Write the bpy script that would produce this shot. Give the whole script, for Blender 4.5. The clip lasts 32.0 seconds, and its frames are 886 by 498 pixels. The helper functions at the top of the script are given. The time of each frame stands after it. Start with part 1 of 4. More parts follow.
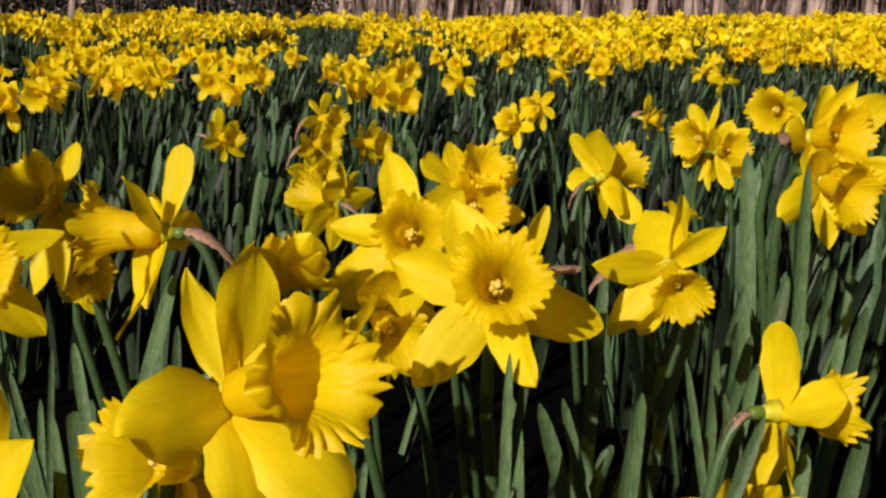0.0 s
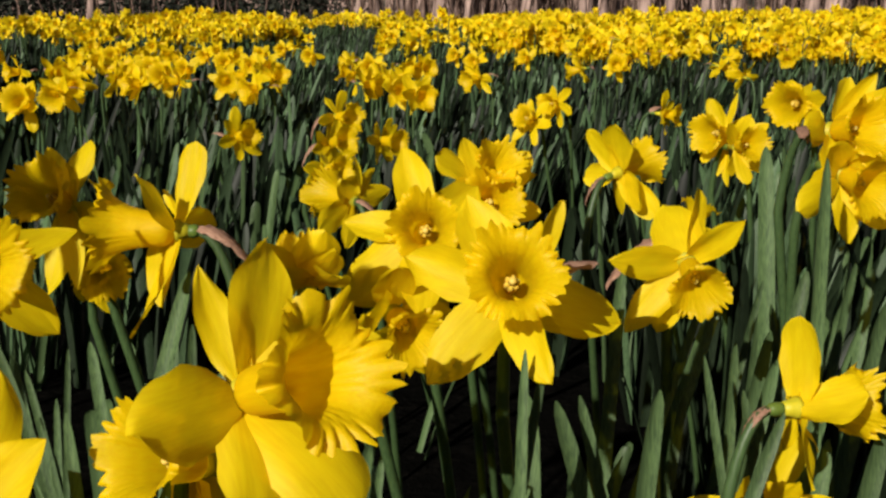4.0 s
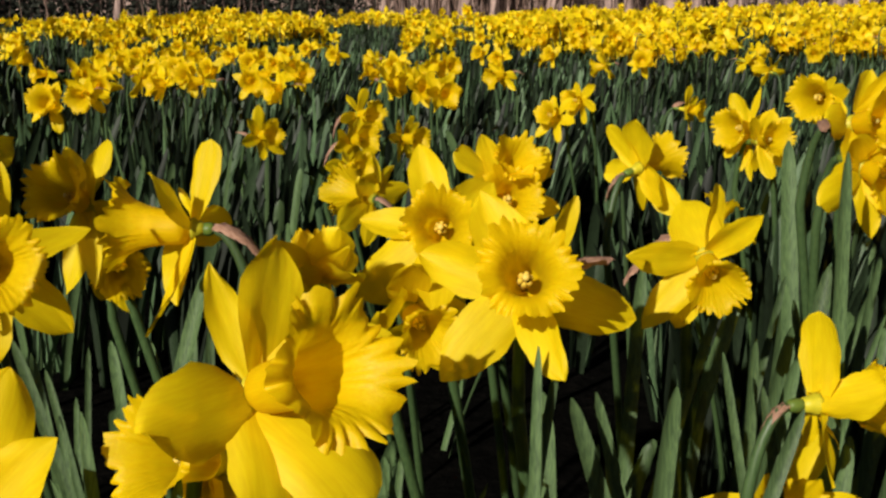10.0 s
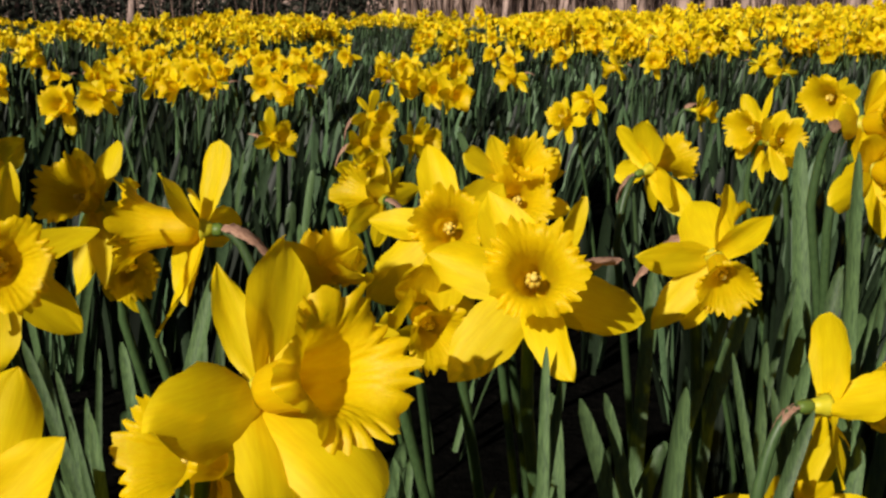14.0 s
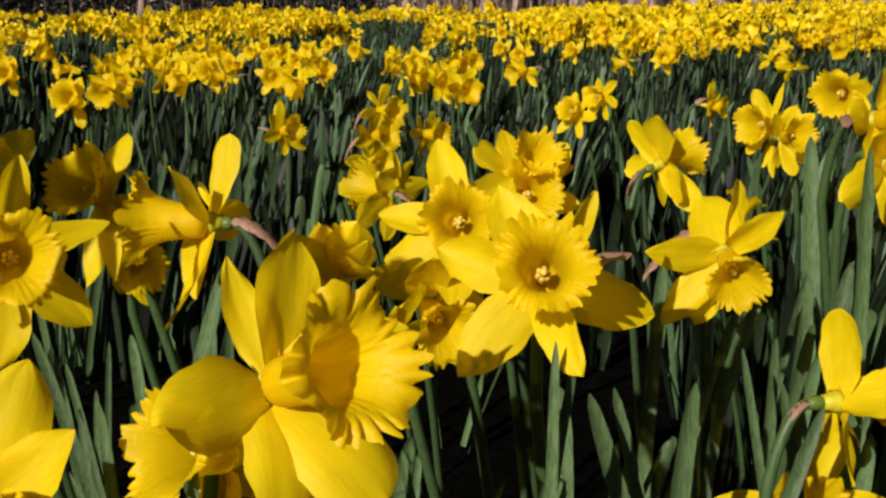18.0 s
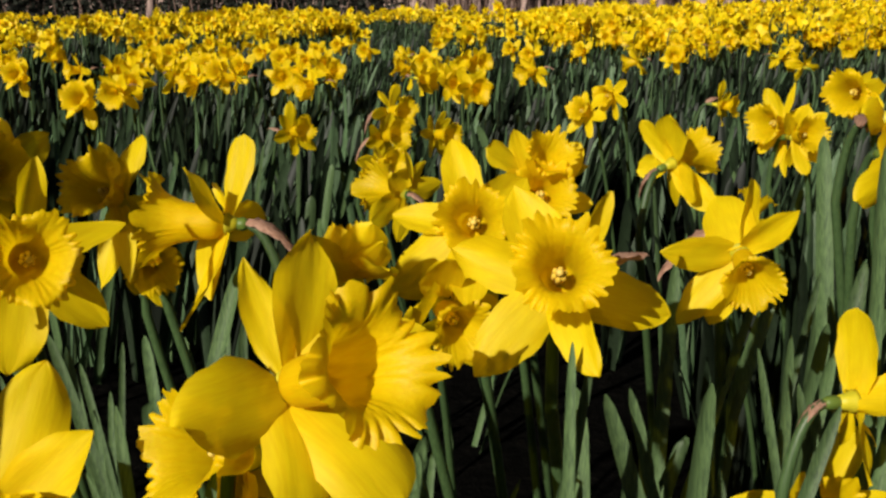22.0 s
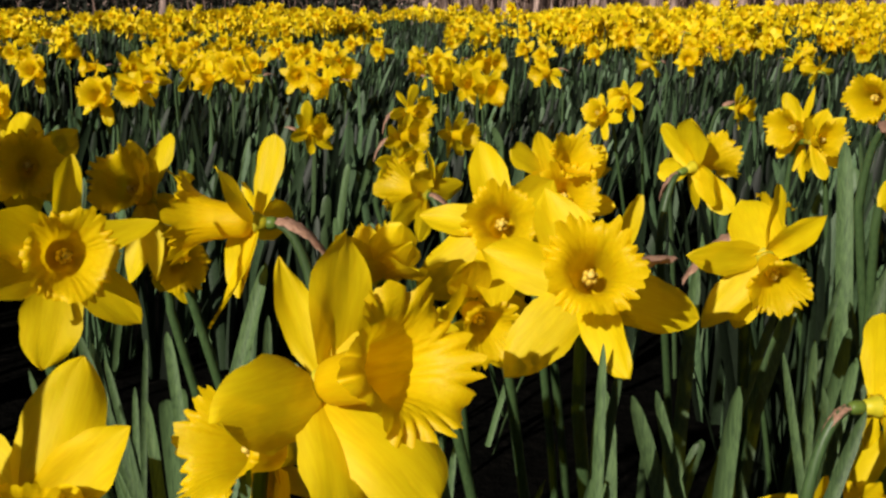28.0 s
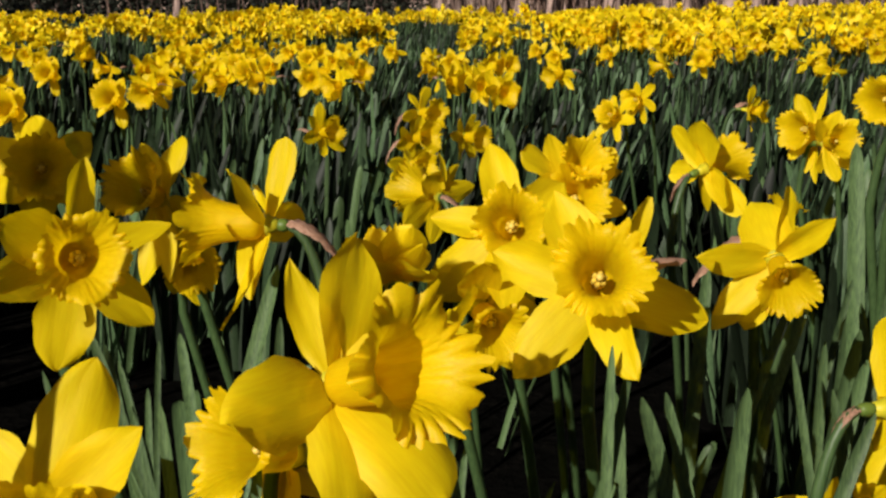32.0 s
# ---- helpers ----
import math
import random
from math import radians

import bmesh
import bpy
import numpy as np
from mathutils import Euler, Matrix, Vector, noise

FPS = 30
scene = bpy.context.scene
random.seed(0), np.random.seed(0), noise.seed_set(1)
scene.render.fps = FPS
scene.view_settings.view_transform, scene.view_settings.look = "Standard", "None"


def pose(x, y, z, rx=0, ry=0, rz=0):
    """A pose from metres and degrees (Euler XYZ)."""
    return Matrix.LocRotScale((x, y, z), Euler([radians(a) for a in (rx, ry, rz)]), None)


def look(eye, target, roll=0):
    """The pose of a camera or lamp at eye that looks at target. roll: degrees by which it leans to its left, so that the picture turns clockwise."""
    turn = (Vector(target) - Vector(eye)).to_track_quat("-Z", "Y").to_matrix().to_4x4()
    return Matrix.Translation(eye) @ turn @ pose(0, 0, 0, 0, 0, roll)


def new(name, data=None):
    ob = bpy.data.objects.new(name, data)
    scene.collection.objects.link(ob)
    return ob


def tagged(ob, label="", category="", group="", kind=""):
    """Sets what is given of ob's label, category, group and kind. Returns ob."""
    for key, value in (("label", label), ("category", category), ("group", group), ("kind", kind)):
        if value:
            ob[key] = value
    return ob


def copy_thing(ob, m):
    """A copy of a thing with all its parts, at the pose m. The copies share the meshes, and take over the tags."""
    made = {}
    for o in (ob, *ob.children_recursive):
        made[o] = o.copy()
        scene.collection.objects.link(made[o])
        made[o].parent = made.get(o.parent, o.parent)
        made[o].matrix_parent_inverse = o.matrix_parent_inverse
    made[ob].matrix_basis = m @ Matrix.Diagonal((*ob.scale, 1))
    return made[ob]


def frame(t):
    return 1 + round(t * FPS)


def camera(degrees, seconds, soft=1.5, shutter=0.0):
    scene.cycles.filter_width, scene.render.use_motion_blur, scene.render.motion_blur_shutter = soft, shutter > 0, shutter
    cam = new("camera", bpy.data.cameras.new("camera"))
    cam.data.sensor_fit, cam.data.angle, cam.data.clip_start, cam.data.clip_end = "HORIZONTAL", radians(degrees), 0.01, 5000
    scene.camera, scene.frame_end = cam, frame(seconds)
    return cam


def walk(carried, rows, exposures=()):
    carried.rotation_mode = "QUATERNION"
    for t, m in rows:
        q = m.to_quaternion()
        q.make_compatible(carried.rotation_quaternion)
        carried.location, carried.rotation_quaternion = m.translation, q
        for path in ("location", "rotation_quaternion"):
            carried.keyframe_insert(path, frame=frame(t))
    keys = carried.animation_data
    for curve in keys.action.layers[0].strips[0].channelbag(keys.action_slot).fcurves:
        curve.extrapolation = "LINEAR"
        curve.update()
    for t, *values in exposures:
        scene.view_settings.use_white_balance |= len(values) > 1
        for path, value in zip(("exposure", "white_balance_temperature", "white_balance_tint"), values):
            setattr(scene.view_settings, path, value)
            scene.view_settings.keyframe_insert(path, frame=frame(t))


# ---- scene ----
cam = camera(40.0, 32.0, soft=2.6)
PATH = [
    (0.0, pose(-0.0041, -0.0066, 0.6027, 78.905, -0.911, -1.737)),
    (0.5, pose(-0.0010, -0.0056, 0.6024, 78.982, -0.230, -1.500)),
    (1.0, pose(-0.0008, -0.0080, 0.6028, 78.949, -0.436, -1.347)),
    (1.5, pose(-0.0029, -0.0056, 0.6018, 78.940, -0.465, -1.391)),
    (2.0, pose(-0.0021, -0.0010, 0.6008, 78.902, -0.803, -1.311)),
    (2.5, pose(-0.0032, 0.0007, 0.6006, 78.809, -0.703, -1.240)),
    (3.0, pose(-0.0020, 0.0004, 0.6004, 78.793, -0.663, -1.109)),
    (3.5, pose(-0.0024, -0.0022, 0.6011, 78.816, -0.515, -1.068)),
    (5.5, pose(-0.0018, -0.0013, 0.6009, 78.656, -0.413, -0.613)),
    (6.0, pose(-0.0012, -0.0008, 0.6008, 78.625, -0.412, -0.553)),
    (6.5, pose(-0.0014, -0.0007, 0.6006, 78.631, -0.343, -0.506)),
    (7.0, pose(-0.0012, -0.0008, 0.6006, 78.645, -0.299, -0.479)),
    (7.5, pose(0.0005, -0.0006, 0.6007, 78.641, -0.114, -0.305)),
    (8.0, pose(0.0001, -0.0003, 0.6005, 78.596, -0.193, -0.231)),
    (8.5, pose(0.0003, 0.0001, 0.6004, 78.592, -0.157, -0.161)),
    (9.0, pose(0.0020, -0.0006, 0.6005, 78.634, 0.000, -0.000)),
    (9.5, pose(0.0042, 0.0001, 0.6000, 78.708, 0.236, 0.162)),
    (10.0, pose(0.0033, 0.0008, 0.5998, 78.705, 0.154, 0.223)),
    (10.5, pose(0.0039, 0.0008, 0.5999, 78.700, 0.221, 0.326)),
    (11.0, pose(0.0020, 0.0012, 0.5997, 78.663, 0.093, 0.311)),
    (11.5, pose(0.0031, 0.0014, 0.5999, 78.651, 0.227, 0.382)),
    (12.0, pose(0.0035, 0.0011, 0.5999, 78.715, 0.282, 0.449)),
    (12.5, pose(0.0046, 0.0029, 0.5992, 78.706, 0.345, 0.503)),
    (13.0, pose(0.0049, 0.0034, 0.5988, 78.731, 0.278, 0.624)),
    (13.5, pose(0.0050, 0.0020, 0.5989, 78.791, 0.252, 0.717)),
    (14.0, pose(0.0051, 0.0011, 0.5991, 78.797, 0.273, 0.802)),
    (14.5, pose(0.0039, 0.0021, 0.5982, 78.805, 0.188, 0.823)),
    (16.5, pose(0.0006, 0.0032, 0.5995, 78.656, 0.077, 0.926)),
    (17.0, pose(0.0027, 0.0078, 0.5993, 78.596, 0.248, 1.096)),
    (17.5, pose(0.0026, 0.0042, 0.5988, 78.607, 0.101, 1.099)),
    (18.0, pose(0.0048, 0.0017, 0.5989, 78.537, 0.127, 1.262)),
    (18.5, pose(0.0065, 0.0033, 0.5983, 78.492, 0.160, 1.303)),
    (19.0, pose(0.0052, 0.0041, 0.5972, 78.533, 0.189, 1.297)),
    (19.5, pose(0.0022, 0.0025, 0.5985, 78.488, 0.147, 1.330)),
    (20.0, pose(0.0017, 0.0034, 0.5987, 78.485, 0.159, 1.373)),
    (20.5, pose(0.0016, 0.0036, 0.5986, 78.438, 0.140, 1.438)),
    (21.0, pose(0.0016, 0.0033, 0.5986, 78.436, 0.224, 1.506)),
    (21.5, pose(0.0022, 0.0033, 0.5987, 78.450, 0.255, 1.578)),
    (22.0, pose(0.0020, 0.0017, 0.5991, 78.537, 0.335, 1.643)),
    (22.5, pose(0.0021, 0.0020, 0.5993, 78.518, 0.315, 1.738)),
    (23.0, pose(0.0024, 0.0020, 0.5993, 78.501, 0.309, 1.706)),
    (23.5, pose(0.0012, 0.0017, 0.5996, 78.493, 0.175, 1.768)),
    (24.0, pose(-0.0005, -0.0002, 0.6001, 78.513, 0.041, 1.778)),
    (24.5, pose(-0.0012, -0.0003, 0.6002, 78.580, 0.028, 1.805)),
    (25.0, pose(-0.0018, -0.0013, 0.6002, 78.567, -0.008, 1.871)),
    (25.5, pose(-0.0027, -0.0006, 0.6002, 78.562, -0.032, 1.889)),
    (27.5, pose(-0.0078, -0.0029, 0.6004, 78.582, -0.205, 2.123)),
    (28.0, pose(-0.0068, -0.0027, 0.6004, 78.537, -0.220, 2.199)),
    (28.5, pose(-0.0067, -0.0016, 0.6004, 78.483, -0.318, 2.334)),
    (29.0, pose(-0.0065, -0.0039, 0.6010, 78.547, -0.172, 2.432)),
    (29.5, pose(-0.0046, -0.0034, 0.6006, 78.599, -0.090, 2.600)),
    (30.0, pose(-0.0043, -0.0039, 0.6003, 78.613, -0.070, 2.526)),
    (30.5, pose(-0.0047, -0.0013, 0.6001, 78.568, -0.146, 2.600)),
    (31.0, pose(-0.0046, -0.0016, 0.6004, 78.563, -0.089, 2.646)),
    (31.5, pose(-0.0044, -0.0028, 0.6009, 78.562, -0.061, 2.725)),
    (32.0, pose(-0.0053, -0.0054, 0.6013, 78.605, -0.094, 2.810)),
]
walk(cam, PATH, exposures=((0.0, 0.46), (32.0, 0.46)))

# ---- light: clear low spring sun behind the viewer, to the left ----
SUN = Vector((-0.42, -0.80, 0.43)).normalized()
world = bpy.data.worlds.new("sky")
scene.world = world
world.use_nodes = True
sky = world.node_tree.nodes.new("ShaderNodeTexSky")
sky.sky_type, sky.sun_disc = "NISHITA", False
sky.sun_elevation = math.asin(SUN.z)
sky.sun_rotation = math.atan2(SUN.x, SUN.y)
world.node_tree.links.new(sky.outputs[0], world.node_tree.nodes["Background"].inputs[0])
world.node_tree.nodes["Background"].inputs[1].default_value = 0.015
sun = new("sun", bpy.data.lights.new("sun", "SUN"))
sun.data.energy, sun.data.angle, sun.data.color = 5.0, radians(0.5), (1.0, 0.935, 0.81)
sun.matrix_world = look(SUN * 30, (0, 0, 0))


# ---- materials ----
def material(name):
    m = bpy.data.materials.new(name)
    m.use_nodes = True
    n = m.node_tree
    return m, n, n.nodes["Principled BSDF"], n.nodes["Material Output"]


def node(n, kind, **values):
    k = n.nodes.new(kind)
    for key, value in values.items():
        k.inputs[key.replace("_", " ")].default_value = value
    return k


def ramp(n, source, stops):
    r = n.nodes.new("ShaderNodeValToRGB")
    e = r.color_ramp.elements
    while len(e) < len(stops):
        e.new(0.5)
    for k, (at, col) in zip(e, stops):
        k.position, k.color = at, (*col, 1)
    n.links.new(source, r.inputs[0])
    return r.outputs[0]


def mix(n, kind, fac, a, b):
    k = n.nodes.new("ShaderNodeMix")
    k.data_type, k.blend_type = "RGBA", kind
    for socket, v in ((k.inputs[0], fac), (k.inputs[6], a), (k.inputs[7], b)):
        if isinstance(v, bpy.types.NodeSocket):
            n.links.new(v, socket)
        else:
            socket.default_value = v if isinstance(v, float) else (*v, 1)
    return k.outputs[2]


def plant(name, dark, light, grain, stretch, through_light, rough, island=False, bump=0.15, sheen=0.3, vary=(0.6, 0.55, 0.55), clear=0.0):
    """A leafy or petal-like skin: veins along x, blotches, piece by piece variation, some light passing through."""
    m, n, p, out = material(name)
    co = n.nodes.new("ShaderNodeTexCoord")
    mp = node(n, "ShaderNodeMapping", Scale=stretch)
    n.links.new(co.outputs["Object"], mp.inputs[0])
    vein = node(n, "ShaderNodeTexNoise", Scale=grain, Detail=3.0, Roughness=0.6)
    n.links.new(mp.outputs[0], vein.inputs["Vector"])
    blot = node(n, "ShaderNodeTexNoise", Scale=55.0, Detail=2.0)
    n.links.new(co.outputs["Object"], blot.inputs["Vector"])
    if island:
        rnd = n.nodes.new("ShaderNodeNewGeometry").outputs["Random Per Island"]
    else:
        rnd = n.nodes.new("ShaderNodeObjectInfo").outputs["Random"]
    base = ramp(n, vein.outputs[0], ((0.3, dark), (0.65, light)))
    base = mix(n, "MULTIPLY", 0.5, base, ramp(n, blot.outputs[0], ((0.3, (0.78, 0.78, 0.78)), (0.7, (1.0, 1.0, 1.0)))))
    # a low third value of vary leaves most pieces dark, standing in for shade
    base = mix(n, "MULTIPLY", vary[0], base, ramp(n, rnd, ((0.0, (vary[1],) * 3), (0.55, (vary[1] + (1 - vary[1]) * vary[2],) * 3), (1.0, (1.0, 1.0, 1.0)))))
    n.links.new(base, p.inputs["Base Color"])
    p.inputs["Roughness"].default_value = rough
    p.inputs["Specular IOR Level"].default_value = sheen
    bm = node(n, "ShaderNodeBump", Strength=bump, Distance=0.0006)
    n.links.new(vein.outputs[0], bm.inputs["Height"])
    n.links.new(bm.outputs[0], p.inputs["Normal"])
    tr = n.nodes.new("ShaderNodeBsdfTranslucent")
    n.links.new(base, tr.inputs[0])
    ms = node(n, "ShaderNodeMixShader", Fac=through_light)
    n.links.new(p.outputs[0], ms.inputs[1])
    n.links.new(tr.outputs[0], ms.inputs[2])
    n.links.new(ms.outputs[0], out.inputs[0])
    if clear:
        tp = n.nodes.new("ShaderNodeBsdfTransparent")
        n.links.new(base, tp.inputs[0])
        thin = node(n, "ShaderNodeMixShader", Fac=clear)
        n.links.new(ms.outputs[0], thin.inputs[1])
        n.links.new(tp.outputs[0], thin.inputs[2])
        n.links.new(thin.outputs[0], out.inputs[0])
    return m


PETAL = plant("petal_yellow", (0.90, 0.636, 0.002), (0.965, 0.734, 0.003), 22, (4, 40, 4), 0.45, 0.55, vary=(0.4, 0.75, 0.55), clear=0.12, bump=0.22)
CORONA = plant("trumpet_yellow", (0.92, 0.612, 0.001), (0.96, 0.70, 0.002), 22, (40, 40, 4), 0.50, 0.5, vary=(0.4, 0.75, 0.55), clear=0.12, bump=0.3)
FAR_PETAL = plant("petal_yellow_far", (0.82, 0.60, 0.003), (0.91, 0.71, 0.006), 22, (1, 1, 1), 0.30, 0.55, island=True)
FAR_CORONA = plant("trumpet_yellow_far", (0.85, 0.56, 0.002), (0.91, 0.655, 0.004), 22, (1, 1, 1), 0.30, 0.5, island=True)
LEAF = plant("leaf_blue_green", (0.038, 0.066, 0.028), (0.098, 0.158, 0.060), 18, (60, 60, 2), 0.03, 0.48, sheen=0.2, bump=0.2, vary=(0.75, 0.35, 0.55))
# most far blades near-black at random: shade among the leaves put into colour
FAR_LEAF = plant("leaf_blue_green_far_shaded", (0.030, 0.056, 0.026), (0.100, 0.168, 0.078), 18, (60, 60, 2), 0.03, 0.52, island=True, sheen=0.18, vary=(1.0, 0.03, 0.15))
STEM = plant("stem_green", (0.030, 0.058, 0.020), (0.056, 0.098, 0.034), 20, (40, 40, 2), 0.05, 0.45)
OVARY = plant("ovary_green", (0.06, 0.12, 0.022), (0.13, 0.19, 0.03), 20, (10, 10, 3), 0.1, 0.45)
TUBE = plant("tube_yellow_green", (0.45, 0.42, 0.02), (0.62, 0.52, 0.02), 20, (10, 10, 3), 0.15, 0.5)
SPATHE = plant("papery_brown", (0.24, 0.12, 0.08), (0.46, 0.27, 0.19), 30, (8, 40, 8), 0.25, 0.7, bump=0.6)
STIGMA = plant("stigma_cream", (0.60, 0.43, 0.07), (0.70, 0.53, 0.12), 30, (10, 10, 10), 0.1, 0.5)
POLLEN = plant("pollen_yellow", (0.62, 0.41, 0.03), (0.70, 0.50, 0.06), 60, (10, 10, 10), 0.05, 0.8)
BARK = plant("bark_grey_pink", (0.16, 0.105, 0.09), (0.44, 0.31, 0.27), 6, (3, 3, 0.4), 0.0, 0.85, bump=0.9)
BRUSH = plant("dry_brush", (0.06, 0.038, 0.03), (0.24, 0.15, 0.12), 8, (3, 3, 0.5), 0.05, 0.85, island=True)


def ground_material():
    m, n, p, out = material("soil_litter_shaded")
    co = n.nodes.new("ShaderNodeTexCoord")
    a = node(n, "ShaderNodeTexNoise", Scale=0.35, Detail=5.0)
    b = node(n, "ShaderNodeTexNoise", Scale=28.0, Detail=6.0, Roughness=0.7)
    for k in (a, b):
        n.links.new(co.outputs["Object"], k.inputs["Vector"])
    # base far darker than soil: the deep shade under the plants is in the colour
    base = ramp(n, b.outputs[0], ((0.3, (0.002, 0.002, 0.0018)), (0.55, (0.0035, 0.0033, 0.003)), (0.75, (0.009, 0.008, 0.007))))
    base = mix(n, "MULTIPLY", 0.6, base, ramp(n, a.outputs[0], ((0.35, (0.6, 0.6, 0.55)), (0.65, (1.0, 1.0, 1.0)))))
    n.links.new(base, p.inputs["Base Color"])
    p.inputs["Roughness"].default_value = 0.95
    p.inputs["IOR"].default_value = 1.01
    bm = node(n, "ShaderNodeBump", Strength=0.8, Distance=0.02)
    n.links.new(b.outputs[0], bm.inputs["Height"])
    n.links.new(bm.outputs[0], p.inputs["Normal"])
    return m


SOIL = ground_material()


# ---- mesh helpers ----
def mesh_of(name, verts, faces, mats, slots=None):
    me = bpy.data.meshes.new(name)
    me.from_pydata([tuple(v) for v in verts], [], [tuple(q) for q in faces])
    me.polygons.foreach_set("use_smooth", [True] * len(me.polygons))
    for k in mats:
        me.materials.append(k)
    if slots is not None:
        me.polygons.foreach_set("material_index", list(slots))
    me.update()
    return me


def part(name, me, parent, m=None, label=""):
    ob = new(name, me)
    ob.parent = parent
    if m is not None:
        ob.matrix_basis = m
    return tagged(ob, label) if label else ob


def grid_faces(nu, nv, wrap=False):
    f = []
    for i in range(nu - 1):
        for j in range(nv if wrap else nv - 1):
            k = (j + 1) % nv
            f.append((i * nv + j, i * nv + k, (i + 1) * nv + k, (i + 1) * nv + j))
    return f


def tube_mesh(name, pts, radii, mat, sides=8):
    """A round tube along points, closed at its ends."""
    pts = [Vector(q) for q in pts]
    verts, side = [], None
    for i, q in enumerate(pts):
        d = (pts[min(i + 1, len(pts) - 1)] - pts[max(i - 1, 0)]).normalized()
        if side is None:
            side = d.orthogonal().normalized()
        side = (side - d * side.dot(d)).normalized()
        up = d.cross(side)
        for k in range(sides):
            a = 2 * math.pi * k / sides
            verts.append(q + (side * math.cos(a) + up * math.sin(a)) * radii[i])
    faces = grid_faces(len(pts), sides, True)
    faces.append(tuple(range(sides))[::-1])
    faces.append(tuple(len(verts) - sides + k for k in range(sides)))
    return mesh_of(name, verts, faces, [mat])


PU = (0, 0.08, 0.2, 0.38, 0.55, 0.72, 0.86, 0.95, 1.0)
PW = (0.52, 0.68, 0.88, 1.0, 0.97, 0.78, 0.48, 0.21, 0.01)
PB = (0.58, 0.68, 0.82, 0.95, 1.0, 1.0, 0.84, 0.54, 0.04)


def petal_mesh(length, width, rng, calm=1.0, blunt=None, bend=None, cup=None, twist=None, nu=14, nv=11):
    """One tepal lying along +x, its face to +z: oval that ends in a fine point, with a midrib, side ribs, rolled and waved edges."""
    own = (rng.uniform(-0.35, 0.45) * calm, rng.uniform(-0.25, 0.5) * calm, rng.uniform(-0.55, 0.55) * calm)
    bend, cup, twist = (d if v is None else v for v, d in zip((bend, cup, twist), own))
    wave, ph, ph2 = rng.uniform(0.06, 0.17) * calm, rng.uniform(0, 6.28), rng.uniform(0, 6.28)
    lean = rng.uniform(-0.05, 0.05)
    verts = []
    if blunt is None:
        blunt = 0.65 * random.Random(int(length * 1e6)).random()
    shape = [max(0.0, a + (c - a) * blunt) for a, c in zip(PW, PB)]
    for i in range(nu):
        u = 1 - (1 - i / (nu - 1)) ** 1.5
        w = float(np.interp(u, PU, shape)) * width / 2
        for j in range(nv):
            v = 2 * j / (nv - 1) - 1
            ragged = 1 + 0.035 * abs(v) ** 3 * math.sin(19 * u + ph2 + 2 * v)
            y = v * w * ragged + lean * length * u * (1 - u)
            z = cup * w * v * v + bend * length * (u * u - u)
            z += wave * width * v * v * math.sin(6 * u + ph + 1.9 * v)
            z += 0.05 * width * max(0.0, abs(v) - 0.55) * math.sin(15 * u + ph2 + 3 * v) * calm
            z -= 0.0011 * math.exp(-(v / 0.13) ** 2) * (1 - u)
            z += 0.00045 * math.cos(v * 10) * (1 - u * 0.5)
            c, s = math.cos(twist * u), math.sin(twist * u)
            verts.append((u * length, y * c - z * s, y * s + z * c))
    return mesh_of("petal", verts, grid_faces(nu, nv), [PETAL])


def corona_mesh(length, mouth, rng, flare=0.0, nu=21, nv=150):
    """The trumpet along +z: fluted tube that flares into a rim of uneven rounded lobes, pleated and partly rolled back."""
    low = [(k, rng.uniform(0, 6.28), rng.uniform(0.6, 1.2)) for k in (2, 3, 5)]
    lobes, p0, p1, p2 = rng.randint(21, 25), rng.uniform(0, 6.28), rng.uniform(0, 6.28), rng.uniform(0, 6.28)
    verts = []
    for i in range(nu):
        u = i / (nu - 1)
        steps = (0, 0.06, 0.12, 0.35, 0.55, 0.70, 0.82, 0.91, 0.97, 1.0)
        slow = float(np.interp(u, steps, (0.03, 0.34, 0.40, 0.45, 0.53, 0.65, 0.81, 0.97, 1.07, 1.11)))
        quick = float(np.interp(u, steps, (0.03, 0.36, 0.41, 0.44, 0.46, 0.49, 0.60, 0.82, 1.04, 1.16)))
        r = (slow + (quick - slow) * flare) * mouth
        edge = max(0.0, (u - 0.25) / 0.75)
        for j in range(nv):
            a = 2 * math.pi * j / nv
            drift = sum(g * math.sin(k * a + p) for k, p, g in low) / 3
            phase = lobes * a + 1.6 * math.sin(3 * a + p1) + 1.2 * math.sin(5 * a + p2) + 0.7 * math.sin(8 * a + p0) + p0
            deep = 0.7 + 0.4 * math.sin(4 * a + p2) + 0.25 * math.sin(7 * a + p1)
            lobe = abs(math.cos(phase / 2)) ** 0.7
            pleat = math.cos(phase)
            rr = r * (1 + 0.035 * u * math.cos(6 * a) + 0.06 * drift * edge ** 3 + 0.055 * deep * pleat * edge ** 2.5 + 0.05 * deep * lobe * edge ** 8)
            z = length * (u + edge ** 5 * (0.05 * drift - 0.02) + edge ** 9 * (0.16 * deep * (lobe - 0.62)) - edge ** 12 * 0.08 * (1 + math.sin(5 * a + p1)))
            rr *= 1 + 0.022 * edge ** 9 * math.sin(2.6 * phase + p1)
            verts.append((rr * math.cos(a), rr * math.sin(a), z))
    return mesh_of("corona", verts, grid_faces(nu, nv, True), [CORONA])


